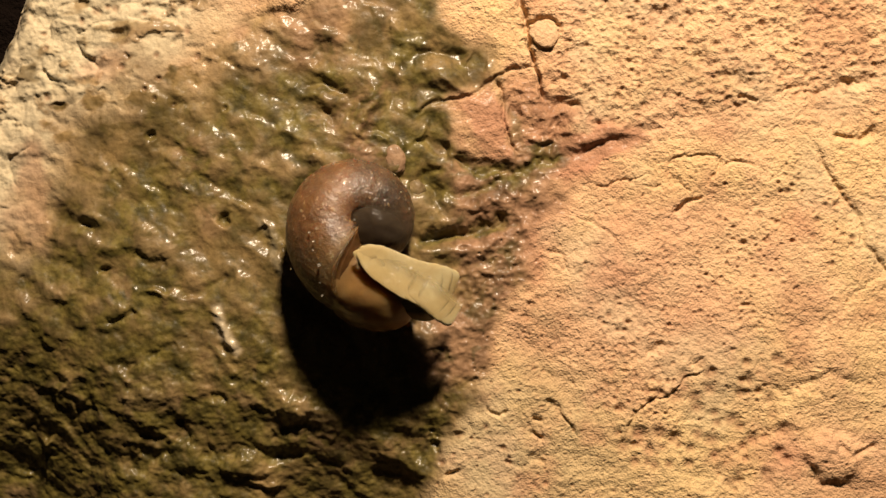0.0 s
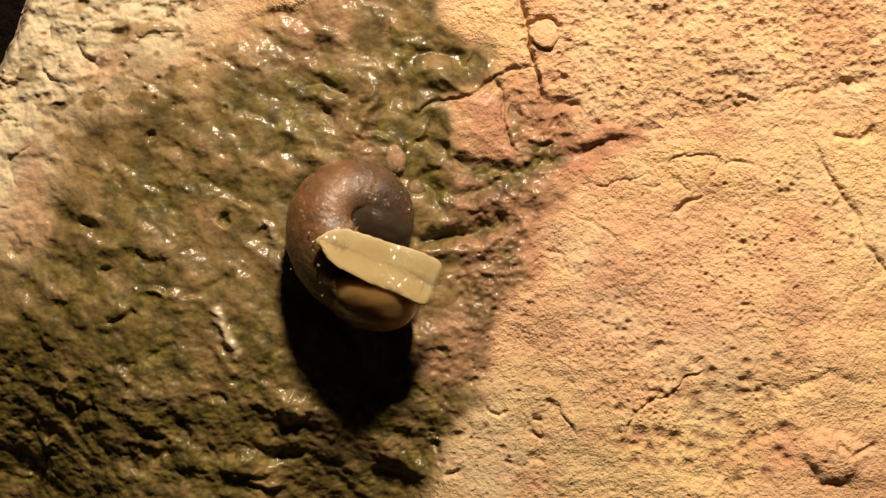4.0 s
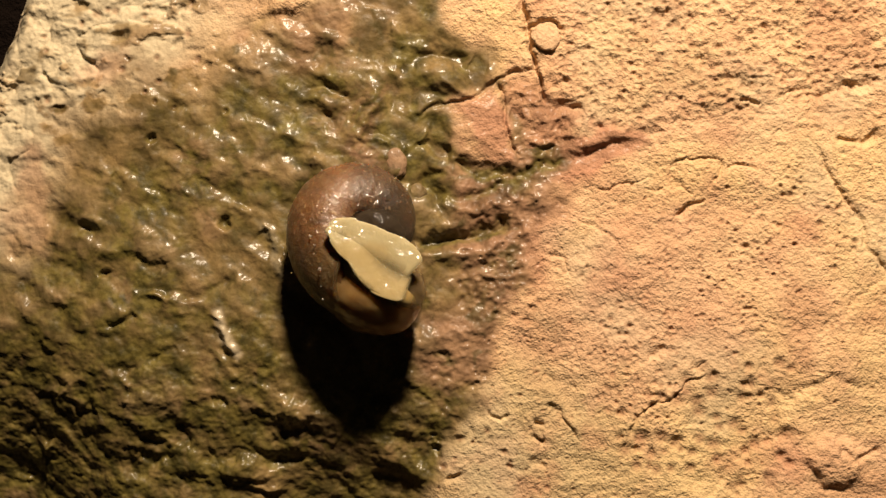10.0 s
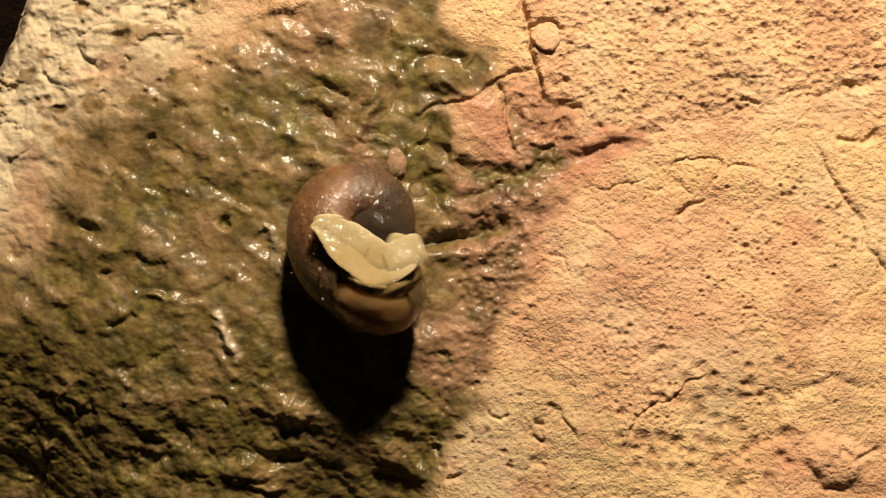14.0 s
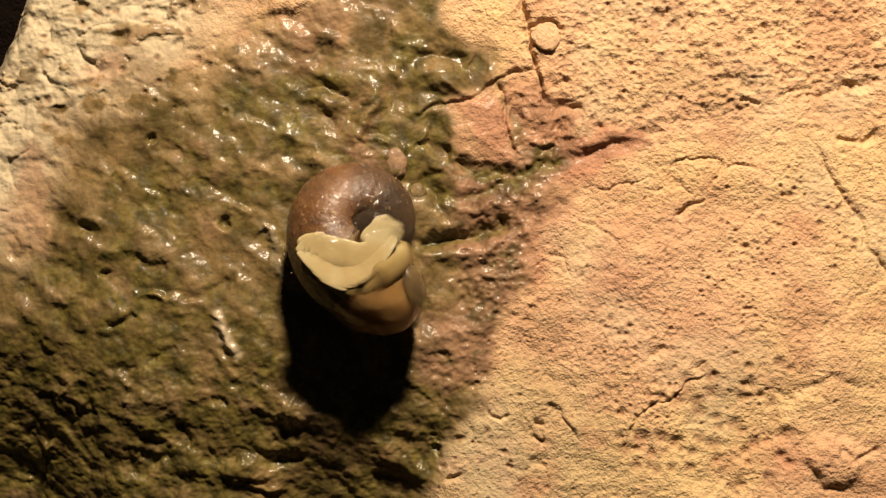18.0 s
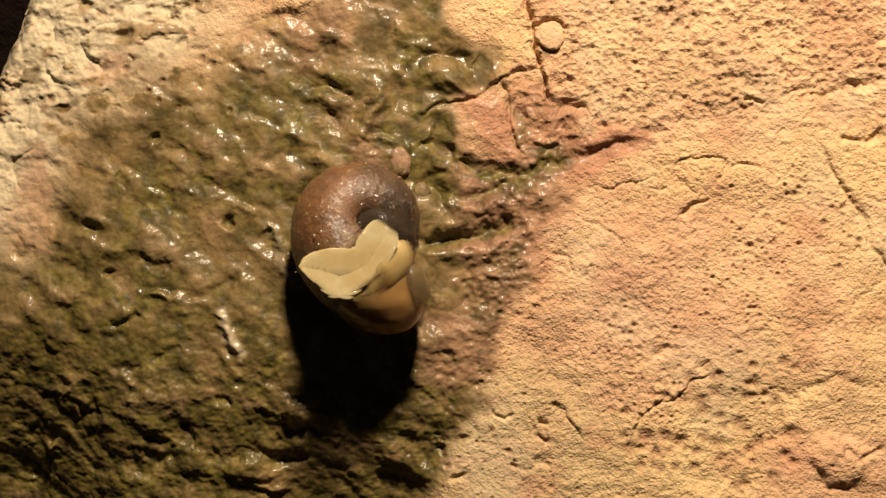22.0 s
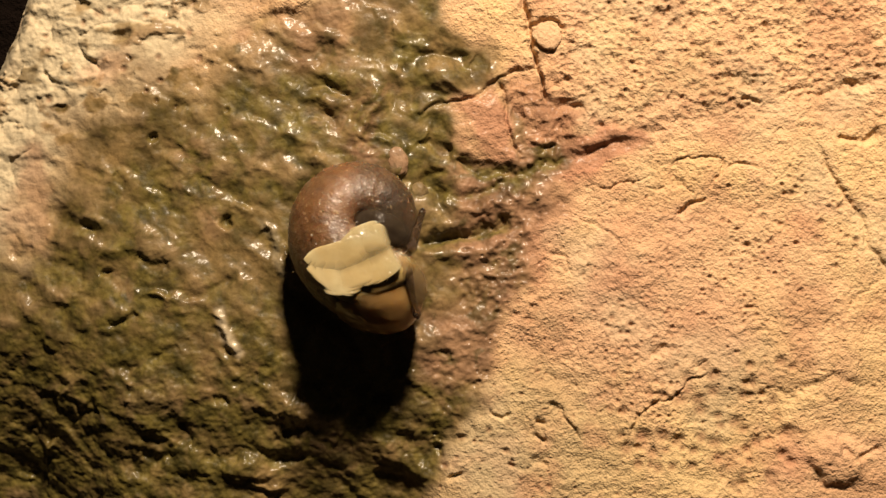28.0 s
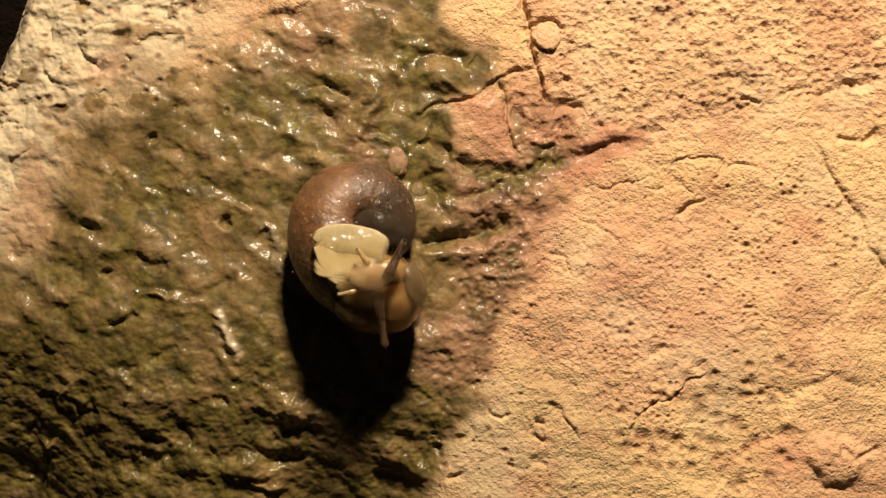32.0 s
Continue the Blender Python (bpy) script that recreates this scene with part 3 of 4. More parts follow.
mound(398, 393, 11, 12, 0, -0.85, 1.5)
mound(430, 378, 30, 9, 40, 0.31)
groove([(454, 390), (474, 402), (488, 428), (488, 462), (504, 492)], 10, -0.42)
groove([(455, 404), (470, 430), (474, 465)], 9, 0.16)
mound(450, 615, 60, 60, 0, 0.5, 1.1)
# the glossy rib and the joint under it
groove([(384, 550), (390, 576), (404, 602), (420, 626)], 12, -0.34)
groove([(392, 612), (410, 640), (436, 672)], 9, 0.20)
groove([(428, 695), (445, 730), (462, 765), (488, 792)], 9, 0.16)
mound(468, 690, 12, 22, -30, 0.31)
# the broken south-west
groove([(0, 645), (30, 662), (70, 675), (105, 690)], 20, 0.43)
groove([(50, 705), (85, 725)], 22, 0.35)
groove([(10, 760), (40, 790), (60, 805)], 22, 0.38)
groove([(115, 742), (140, 738), (162, 732)], 14, 0.48)
groove([(0, 865), (40, 868)], 26, 0.43)
groove([(185, 652), (215, 648), (240, 646)], 8, 0.30)
groove([(225, 690), (250, 692), (290, 690)], 11, 0.26)
groove([(262, 640), (290, 628), (308, 618)], 8, 0.22)
groove([(375, 715), (400, 712)], 10, 0.30)
groove([(245, 778), (265, 792), (300, 800)], 11, 0.26)
groove([(238, 816), (262, 822), (300, 812)], 12, 0.52)
groove([(225, 842), (245, 845)], 12, 0.38, taper=False)
groove([(304, 752), (318, 782), (332, 798)], 10, 0.38)
groove([(355, 812), (385, 816), (420, 810), (465, 806)], 11, 0.43)
mound(482, 820, 30, 18, 10, -0.65, 1.3)
groove([(495, 775), (520, 770), (540, 752)], 10, 0.29)
mound(512, 735, 20, 34, -32, 0.9, 1.3)
mound(545, 730, 20, 14, 30, 0.22)
mound(56, 803, 14, 12, 0, 0.68)
mound(95, 780, 30, 16, 30, 0.37)
mound(265, 760, 34, 16, 45, 0.37)
mound(330, 835, 40, 24, 10, 0.50)
mound(185, 862, 34, 26, 0, 0.37)
mound(110, 850, 40, 26, 10, 0.31)
mound(425, 845, 46, 26, 5, 0.8, 1.3)
mound(520, 800, 28, 18, 20, 0.31)
groove([(420, 872), (470, 876), (500, 870)], 6, -0.40)
mound(710, 760, 20, 14, 45, 0.31)
mound(715, 828, 62, 24, 22, 0.8, 1.3)
groove([(655, 845), (690, 860), (740, 866)], 9, 0.14)
groove([(745, 778), (790, 788), (832, 778), (846, 752)], 8, 0.20, -0.15)
groove([(585, 790), (620, 800)], 9, 0.18)
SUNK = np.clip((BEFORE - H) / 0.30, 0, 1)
# stray lumps and holes, dry south
groove([(796, 846), (812, 840)], 7, 0.5, taper=False)
groove([(768, 804), (772, 806)], 6, 0.6, taper=False)
groove([(946, 778), (954, 780)], 5, 0.5, taper=False)
groove([(945, 748), (952, 750)], 5, 0.5, taper=False)
groove([(930, 828), (962, 820), (975, 826)], 8, 0.3)
groove([(1160, 625), (1175, 620)], 9, 0.45, taper=False)
groove([(1100, 775), (1120, 790), (1160, 785)], 14, 0.25)
# the hollow in which the spire rests
mound(640, 420, 80, 80, 0, -0.9, 1.5)

pits(1300, 990, 1590, -20, 300, 2.6, 6.0, 0.15, lambda u, v: v < 262 - (u - 985) * 0.19, 1)
pits(170, 1000, 1590, -20, 260, 4, 7.0, 0.17, lambda u, v: v < 240 - (u - 985) * 0.17, 2)
pits(46, 1270, 1520, 320, 480, 3, 6.0, 0.26, lambda u, v: True, 3)
pits(70, 1230, 1420, 440, 580, 2, 4.0, 0.22, lambda u, v: True, 4)
pits(90, 1060, 1200, 530, 740, 3, 6.0, 0.17, lambda u, v: True, 5)
pits(70, 1090, 1400, 640, 860, 6, 12, 0.29, lambda u, v: v > 1330 - 0.55 * u, 6)
pits(700, 840, 1590, 280, 890, 1.8, 3.4, 0.16, lambda u, v: True, 7)
pits(16, 760, 1000, 720, 870, 3, 6, 0.28, lambda u, v: True, 8)
pits(190, 800, 965, 340, 570, 4, 9, 0.13, lambda u, v: True, 9)
pits(18, 60, 420, 0, 200, 4, 8, 0.30, lambda u, v: True, 10)


def point(u, v, z):
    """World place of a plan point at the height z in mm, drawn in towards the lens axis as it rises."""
    k = 1 - z * MM / LENS_Z
    return Vector(((u - 784) * UNIT * k, (441 - v) * UNIT * k, z * MM))


def ground_z(u, v):
    return float(H[min(np.searchsorted(VAX, v), len(VAX) - 1), min(np.searchsorted(UAX, u), len(UAX) - 1)])


def sheet(name, xyz, rows, cols, closed=False):
    """A mesh of quads from a grid of points (rows x cols x 3); closed joins the last column to the first."""
    idx = np.arange(rows * cols).reshape(rows, cols)
    nxt = np.roll(idx, -1, 1) if closed else idx[:, 1:]
    cur = idx if closed else idx[:, :-1]
    quads = np.stack([cur[:-1], nxt[:-1], nxt[1:], cur[1:]], -1).reshape(-1, 4).astype(np.int32)
    me = bpy.data.meshes.new(name)
    me.vertices.add(rows * cols)
    me.vertices.foreach_set("co", xyz.reshape(-1).astype(np.float32))
    me.loops.add(quads.size)
    me.loops.foreach_set("vertex_index", quads.reshape(-1))
    me.polygons.add(len(quads))
    me.polygons.foreach_set("loop_start", np.arange(0, quads.size, 4, dtype=np.int32))
    me.polygons.foreach_set("use_smooth", np.ones(len(quads), bool))
    me.update(calc_edges=True)
    return me


def store(me, name, values):
    me.attributes.new(name, "FLOAT", "POINT").data.foreach_set("value", values.reshape(-1).astype(np.float32))


stone_xyz = np.stack([(U - 784) * UNIT, (441 - V) * UNIT, H * MM], -1)[::-1]
stone_mesh = sheet("stone", stone_xyz, len(VAX), len(UAX))
GRIME = inside([(815, 345), (860, 305), (920, 290), (960, 268), (1020, 250), (1090, 245), (1085, 268), (1000, 302), (940, 338), (900, 360), (840, 368)], 14, 16)
GRIME = np.maximum(GRIME, inside([(905, 180), (950, 160), (1000, 180), (1040, 195), (1030, 225), (960, 240), (915, 230)], 14, 16)) * smooth(fbm(U / 26, V / 18, 3, 47), -0.45, 0.15)
DIRT = np.maximum(DIRT, 0.9 * GRIME)
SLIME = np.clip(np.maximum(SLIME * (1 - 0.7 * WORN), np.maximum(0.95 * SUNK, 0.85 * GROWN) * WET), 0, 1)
for name_, values_ in (("wet", WET), ("pale", PALE), ("red", RED), ("green", SLIME), ("drab", DRAB), ("pale_glint", PALE_GLINT), ("worn", WORN), ("dirt", DIRT), ("gold", GOLD), ("pink", PINK)):
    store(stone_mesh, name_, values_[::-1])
stone_mesh.materials.append(STONE)
tagged(new("stone", stone_mesh), "buff pitted limestone, half dry, half wet with olive algae slime", "stone", kind="structure")

soil_mesh = sheet("ground", np.array([[(x, y, -0.056) for x in (-40, 0, 40)] for y in (-40, 0, 40)]), 3, 3)
soil_mesh.materials.append(SOIL)
tagged(new("ground", soil_mesh), "dark bare soil in the night round the stone", "ground", kind="structure")


# ---- small solids ----
def part(name, me, material, parent, label=""):
    me.materials.append(material)
    ob = new(name, me)
    ob.parent = parent
    if label:
        ob["label"] = label
    return ob


def blob(name, a, b, c, n=28, square=2.0, lumps=0.0, seed=0, lump_size=1.0):
    """A closed rounded body with half axes a, b, c in mm; square over 2 flattens its faces."""
    v = np.linspace(-np.pi / 2, np.pi / 2, n)
    w = np.linspace(0, 2 * np.pi, 2 * n, endpoint=False)
    W, L = np.meshgrid(w, v)
    p = np.stack([np.cos(L) * np.cos(W), np.cos(L) * np.sin(W), np.sin(L)], -1)
    e = 2.0 / square
    p = np.sign(p) * np.abs(p) ** e
    if lumps:
        q = np.stack([np.cos(L) * np.cos(W), np.cos(L) * np.sin(W)], -1)
        k = fbm(q[..., 0] / lump_size + 5, q[..., 1] / lump_size + np.sin(L), 3, seed)
        p = p * (1 + lumps * k[..., None])
    p = p * np.array([a, b, c]) * MM
    p[0], p[-1] = p[0].mean(0), p[-1].mean(0)
    return sheet(name, p, n, 2 * n, closed=True)


# ---- flake of the stone at the joint, added as a separate body ----
flake_mesh = blob("stone_flake", 1.30, 1.10, 0.42, 24, 2.6, 0.14, 3)
for name_, value_ in (("wet", 0), ("pale", 0.25), ("red", 0), ("green", 0), ("drab", 0), ("pale_glint", 0)):
    store(flake_mesh, name_, np.full(len(flake_mesh.vertices), value_))
flake_mesh.materials.append(STONE)
chip = new("stone_flake", flake_mesh)
chip.matrix_world = Matrix.Translation(point(966, 66, ground_z(966, 66) + 0.10)) @ pose(0, 0, 0, -13, -4, -32)
tagged(chip, "pale rounded flake of the limestone at the stone's joint", "stone chip")

# ---- lumps of the stone round the shell, added as separate bodies ----
def pebble(u, v, a, b, c, turn, seed, red, green, label):
    me = blob("pebble", a, b, c, 30, 2.2, 0.16, seed, 0.8)
    for name, value in (("wet", 1), ("pale", 0), ("red", red), ("green", green), ("drab", 0), ("pale_glint", 0.12)):
        store(me, name, np.full(len(me.vertices), value))
    me.materials.append(STONE)
    ob = new("pebble", me)
    ob.matrix_world = Matrix.Translation(point(u, v, ground_z(u, v) - 0.55 * c)) @ pose(0, 0, 0, 0, 0, turn)
    tagged(ob, label, "pebble", group="pebbles beside the shell")


pebble(702, 288, 0.85, 1.30, 0.36, 12, 21, 0.8, 0.0, "wet pinkish rounded lump of the stone touching the snail's shell")
pebble(738, 342, 0.85, 0.90, 0.50, 30, 24, 0.3, 0.7, "small wet olive lump of the stone beside the snail's shell")

# ---- the snail ----
SNAIL = new("snail")
HOME = point(640, 430, 0)
SNAIL.location = HOME
tagged(SNAIL, "small brown snail on its back, cream foot out, on wet stone", "snail")

AXIS_AT = point(640, 402, 5) - HOME
REACH, GROWTH, LIFT, APEX = 8.3, math.log(2.25) / (2 * math.pi), 5.6, -1.2
THICK, TALL, OFF = 0.60, 0.62, 0.415


def whorl(theta, phi, size=1.0):
    """A point of the shell's tube in the snail's space, mm: theta along the coil (0 at the mouth), phi round the tube."""
    s = np.exp(GROWTH * theta)
    turn = radians(-85) + theta
    r = s * REACH * (OFF + THICK * size * np.cos(phi))
    z = APEX + s ** 0.7 * (LIFT + REACH * TALL * size * np.sin(phi))
    return np.stack([r * np.cos(turn) + AXIS_AT.x / MM, r * np.sin(turn) + AXIS_AT.y / MM, z], -1)


def mouth(phi):
    return radians(10) - radians(41) * np.sin(phi)


def outer_plan(xyz):
    """Plan coordinates of points in the snail's space."""
    k = 1 - xyz[..., 2] / LENS_Z
    return 784 + (xyz[..., 0] + HOME.x) / (UNIT * k), 441 - (xyz[..., 1] + HOME.y) / (UNIT * k)


def shell_mesh():
    n, m, back = 220, 56, 9
    ph = np.linspace(0, 2 * np.pi, m, endpoint=False)
    run = np.linspace(0, 1, n)[:, None]
    plain = -8 * np.pi + run * 8 * np.pi
    ease = np.clip((run - 0.86) / 0.14, 0, 1) ** 1.5
    th = plain + ease * mouth(ph)[None, :]
    lines = 1 + 0.010 * np.sin(th * 38) * smooth(th, -9, -2) + 0.012 * fbm(th * 2.5, np.cos(ph)[None, :] * 2 + 3 * np.sin(ph)[None, :], 3, 5)
    slim = 1 - 0.09 * np.exp(-((th + 1.25) / 0.85) ** 2) * smooth(np.cos(ph), -0.1, 0.6)[None, :]
    outer = whorl(th, np.broadcast_to(ph, th.shape), lines * slim)
    rim = whorl(th[-1:] + 0.012, ph[None, :], 0.975 * slim[-1:])
    inner = whorl(th[::-1][:back], np.broadcast_to(ph, (back, m)), 0.94 * slim[::-1][:back])
    xyz = np.concatenate([outer, rim, inner]) * MM
    me = sheet("shell", xyz, n + 1 + back, m, closed=True)
    full = np.concatenate([th, th[-1:], th[::-1][:back]])
    fp = np.broadcast_to(ph, full.shape)
    wob = 0.35 * fbm(full * 2, np.sin(fp) * 1.5, 3, 9)
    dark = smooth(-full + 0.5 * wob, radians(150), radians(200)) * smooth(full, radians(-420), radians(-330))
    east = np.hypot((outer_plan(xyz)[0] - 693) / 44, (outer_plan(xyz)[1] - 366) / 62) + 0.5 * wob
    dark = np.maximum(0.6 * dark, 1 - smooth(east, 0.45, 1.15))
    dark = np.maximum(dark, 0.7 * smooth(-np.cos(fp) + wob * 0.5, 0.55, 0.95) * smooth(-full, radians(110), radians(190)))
    lip = smooth(full - mouth(fp) + 0.3 * wob, radians(-38), radians(-4))
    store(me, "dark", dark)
    store(me, "lip", lip)
    end = np.where(full > -2, full - mouth(fp), -9)
    gap = np.hypot(outer_plan(xyz)[0] - 640, outer_plan(xyz)[1] - 390)
    store(me, "thin", np.maximum(0.6 * smooth(end, radians(-12), radians(0)), smooth(end, radians(-60), radians(-25)) * smooth(-np.cos(fp), 0.35, 0.75)) + (1 - smooth(gap, 12, 20)) * (xyz[..., 2] > 0.0064))
    return me


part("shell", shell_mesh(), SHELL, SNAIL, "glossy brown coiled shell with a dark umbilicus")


def fixed(name, me, material, u, v, z, rx=0, ry=0, rz=0, label=""):
    ob = part(name, me, material, SNAIL, label)
    ob.matrix_local = Matrix.Translation(point(u, v, z) - HOME) @ pose(0, 0, 0, rx, ry, rz)
    return ob


def mouth_plug(name, f0, f1, r0, r1, bulge, closed, lumps, seed, n=26, m=64):
    """Flesh that fills the mouth of the shell between the section angles f0, f1 and the ratios r0, r1 of the tube's radius."""
    ph = np.linspace(radians(f0), radians(f1), m, endpoint=not closed)[None, :]
    ro = np.linspace(r0, r1, n)[:, None]
    k = lumps * fbm(ro * np.cos(ph) * 3, ro * np.sin(ph) * 3, 3, seed)
    mid = (r0 + r1) / 2
    dome = (1 - ro ** 2) if closed else np.clip(1 - ((ro - mid) / (r1 - mid)) ** 2, 0, 1) * np.clip(np.sin((ph - radians(f0)) / radians(f1 - f0) * np.pi), 0, 1) ** 0.6
    th = radians(10) - radians(41) * ro * np.sin(ph) + radians(bulge) * (dome + k) - radians(5)
    front = whorl(th, np.broadcast_to(ph, th.shape), ro + np.zeros_like(th))
    rear = whorl(th[::-1] - radians(34), np.broadcast_to(ph, th.shape), ro[::-1] + np.zeros_like(th))
    return sheet(name, np.concatenate([front, rear]) * MM, 2 * n, m, closed=closed)


part("mantle", mouth_plug("mantle", 0, 360, 0.01, 0.86, 15, True, 0.25, 4), MANTLE, SNAIL, "brown mantle filling the shell's mouth")
part("mantle_collar", mouth_plug("mantle_collar", -100, 30, 0.58, 0.86, 14, False, 0.35, 6), COLLAR, SNAIL, "pale grey mantle collar")
# grit and bubbles stuck to the shell
rng = np.random.RandomState(5)
for k_ in range(34):
    th_, ph_ = rng.uniform(-4.6, -0.5), rng.uniform(0.1, 2.3)
    p_ = whorl(np.array(th_), np.array(ph_), 1.0) * MM
    size_ = rng.uniform(0.05, 0.11) * (1.8 if k_ < 4 else 1)
    g_ = part("bubble" if k_ % 3 else "grit", blob("bubble", size_, size_, size_ * 0.8, 8), MUCUS if k_ % 3 else COLLAR, SNAIL)
    g_.location = Vector(p_)

# the foot: lobes of the sole set along its two margins, each sloping in to the middle, and lobes of the side wall down into the shell
STATIONS = 11


def sole_lobe(long, half, cup, merge):
    """A soft tongue in its xy plane: its free end at the origin, long mm along y, 2 * half wide; its face hollows towards the root
    and falls off a little to its sides, where its neighbours rise out of it; over merge mm its end thins out into the side of the foot."""
    m, rings, thick = 56, 18, 0.30
    w = np.linspace(0, 2 * np.pi, m, endpoint=False)[None, :]
    c, q = np.cos(w), np.sin(w)
    e = 2 / 3.0
    x, y = half * np.sign(c) * np.abs(c) ** e, long / 2 * np.sign(q) * np.abs(q) ** e
    layers = []
    for ang in np.linspace(-np.pi / 2, np.pi / 2, 2 * rings):
        k = max(math.cos(ang), 0.0) ** 0.45
        yy = y * k + long / 2
        z = thick * (math.sin(ang) - 1) + cup * np.clip(1 - yy / long, 0, 1) ** 2 - 0.07 * (x * k / half) ** 2
        layers.append(np.stack([x * k, yy, z], -1)[0])
    xyz = np.array(layers)
    me = sheet("foot_lobe", xyz * MM, 2 * rings, m, closed=True)
    store(me, "thin", np.maximum.reduce([smooth(np.abs(xyz[..., 0]) / half, 0.62, 0.98), smooth(xyz[..., 1] / long, 0.5, 0.95), 0.9 * (1 - smooth(xyz[..., 1], 0, merge))]))
    return me


lobes, lobe_rows, walls, wall_rows = [], [], [], []
for i_ in range(STATIONS):
    f_ = i_ / (STATIONS - 1)
    size_ = (0.9 + 2.1 * min(1.0, f_ / 0.35), 0.65 + 1.15 * min(1.0, f_ / 0.3))
    for side_ in (0, 1):
        me_ = sole_lobe(*size_, (0.06, 0.22)[side_], 0.02 + side_ * max(0.0, 0.25 - abs(f_ - 0.75)) * 2.2)
        lobes.append((f_, side_, *size_, part("foot_lobe", me_, CREAM, SNAIL, "cream glistening lobe of the foot's sole")))
        lobe_rows.append([])


def wall_lobe():
    me = blob("foot_wall", 3.0, 2.9, 1.3, 28, 2.1, 0.02, 9)
    xyz = np.array([v.co for v in me.vertices]) / MM
    store(me, "thin", np.maximum(1 - smooth(xyz[:, 1], -2.8, -0.9), smooth(np.abs(xyz[:, 0]), 0.9, 2.9)))
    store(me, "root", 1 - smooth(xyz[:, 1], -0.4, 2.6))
    return me


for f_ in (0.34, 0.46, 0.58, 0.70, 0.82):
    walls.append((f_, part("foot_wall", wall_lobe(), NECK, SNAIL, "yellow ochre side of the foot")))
    wall_rows.append([])
fixed("body", blob("body", 4.75, 3.7, 4.5, 36, 2.05, 0.05, 12), FLANK, 653, 511, 4.0, 0, 0, -30, "brownish ochre body bulging from the shell")


def soft_edged(me, lo, hi, least=0.0):
    """Thins a body to clear jelly from the part lo to the part hi of its half axes, seen from above."""
    xyz = np.array([v.co for v in me.vertices])
    r = np.hypot(*(xyz[:, :2] / np.abs(xyz[:, :2]).max(0)).T)
    store(me, "thin", least + (1 - least) * smooth(r, lo, hi))
    return me


fixed("mantle_fold", soft_edged(blob("mantle_fold", 1.35, 2.5, 1.3, 28, 2.1, 0.10, 14), 0.45, 0.95), COLLAR, 726, 506, 6.0, 0, 25, 14, "glossy grey-olive fold of the mantle")
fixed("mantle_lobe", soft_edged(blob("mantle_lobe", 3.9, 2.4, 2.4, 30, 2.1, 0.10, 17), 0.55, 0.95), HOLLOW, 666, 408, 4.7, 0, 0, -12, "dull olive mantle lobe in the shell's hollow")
head = part("head", soft_edged(blob("head", 2.4, 1.6, 0.90, 28, 2.1, 0.10, 51, 0.9), 0.35, 0.95, 0.15), HEAD, SNAIL, "pinkish brown head")
head_rows = []


def tentacle(long, thick, tip):
    """A tapered horn along local x that ends in a knob at the origin."""
    n, m = 26, 16
    x = np.linspace(-long, tip, n)
    r = thick * (1.0 - 0.45 * smooth(x, -long, -tip * 2)) + (tip - thick * 0.55) * np.exp(-((x - tip * 0.05) / (tip * 1.1)) ** 2)
    r = r * np.sqrt(np.clip((tip - x) / (tip * 0.9), 0, 1)) ** 0.9
    r = r * (1 + 0.04 * np.sin(x * 17)) * np.sqrt(np.clip((x + long) / 0.6, 0.0, 1))
    a = np.linspace(0, 2 * np.pi, m, endpoint=False)
    xyz = np.stack([np.repeat(x[:, None], m, 1), r[:, None] * np.cos(a), r[:, None] * np.sin(a)], -1) * MM
    me = sheet("tentacle", xyz, n, m, closed=True)
    store(me, "thin", np.broadcast_to(0.25 + 0.75 * (1 - smooth(x, -long, -0.75 * long))[:, None], (n, m)))
    return me


horns = {"north": (3.9, 0.52, 0.31), "south": (4.9, 0.52, 0.36), "small_north": (1.7, 0.34, 0.19), "small_south": (1.7, 0.27, 0.16)}
horn_obs, horn_rows = {}, {}
for k_, (long_, thick_, tip_) in horns.items():
    horn_obs[k_] = part("tentacle", tentacle(long_, thick_, tip_), HEAD if "small" in k_ else HORN, SNAIL, "short pinkish feeler" if "small" in k_ else "brown tentacle with a dark tip")
    eye_ = part("eye", blob("eye", *((0.09,) * 3 if "small" in k_ else (0.16,) * 3), 12), EYE, horn_obs[k_])
    eye_.location = (tip_ * 0.45 * MM, 0, tip_ * 0.45 * MM)
    horn_rows[k_] = []


def bend(points, s):
    """A smooth curve through the points, s from 0 to 1."""
    x = min(max(s, 0.0), 1.0) * (len(points) - 1)
    k = min(int(x), len(points) - 2)
    p, f = [points[min(max(k + j, 0), len(points) - 1)] for j in (-1, 0, 1, 2)], x - k
    return (p[1] * 2 + (p[2] - p[0]) * f + (p[0] * 2 - p[1] * 5 + p[2] * 4 - p[3]) * f * f + (p[1] * 3 - p[0] - p[2] * 3 + p[3]) * f ** 3) / 2


def facing(place, way, up, lean=0.0):
    y = up.cross(way).normalized()
    z = way.cross(y)
    return Matrix.Translation(place) @ Matrix((way, y, z)).transposed().to_4x4() @ pose(0, 0, 0, lean)


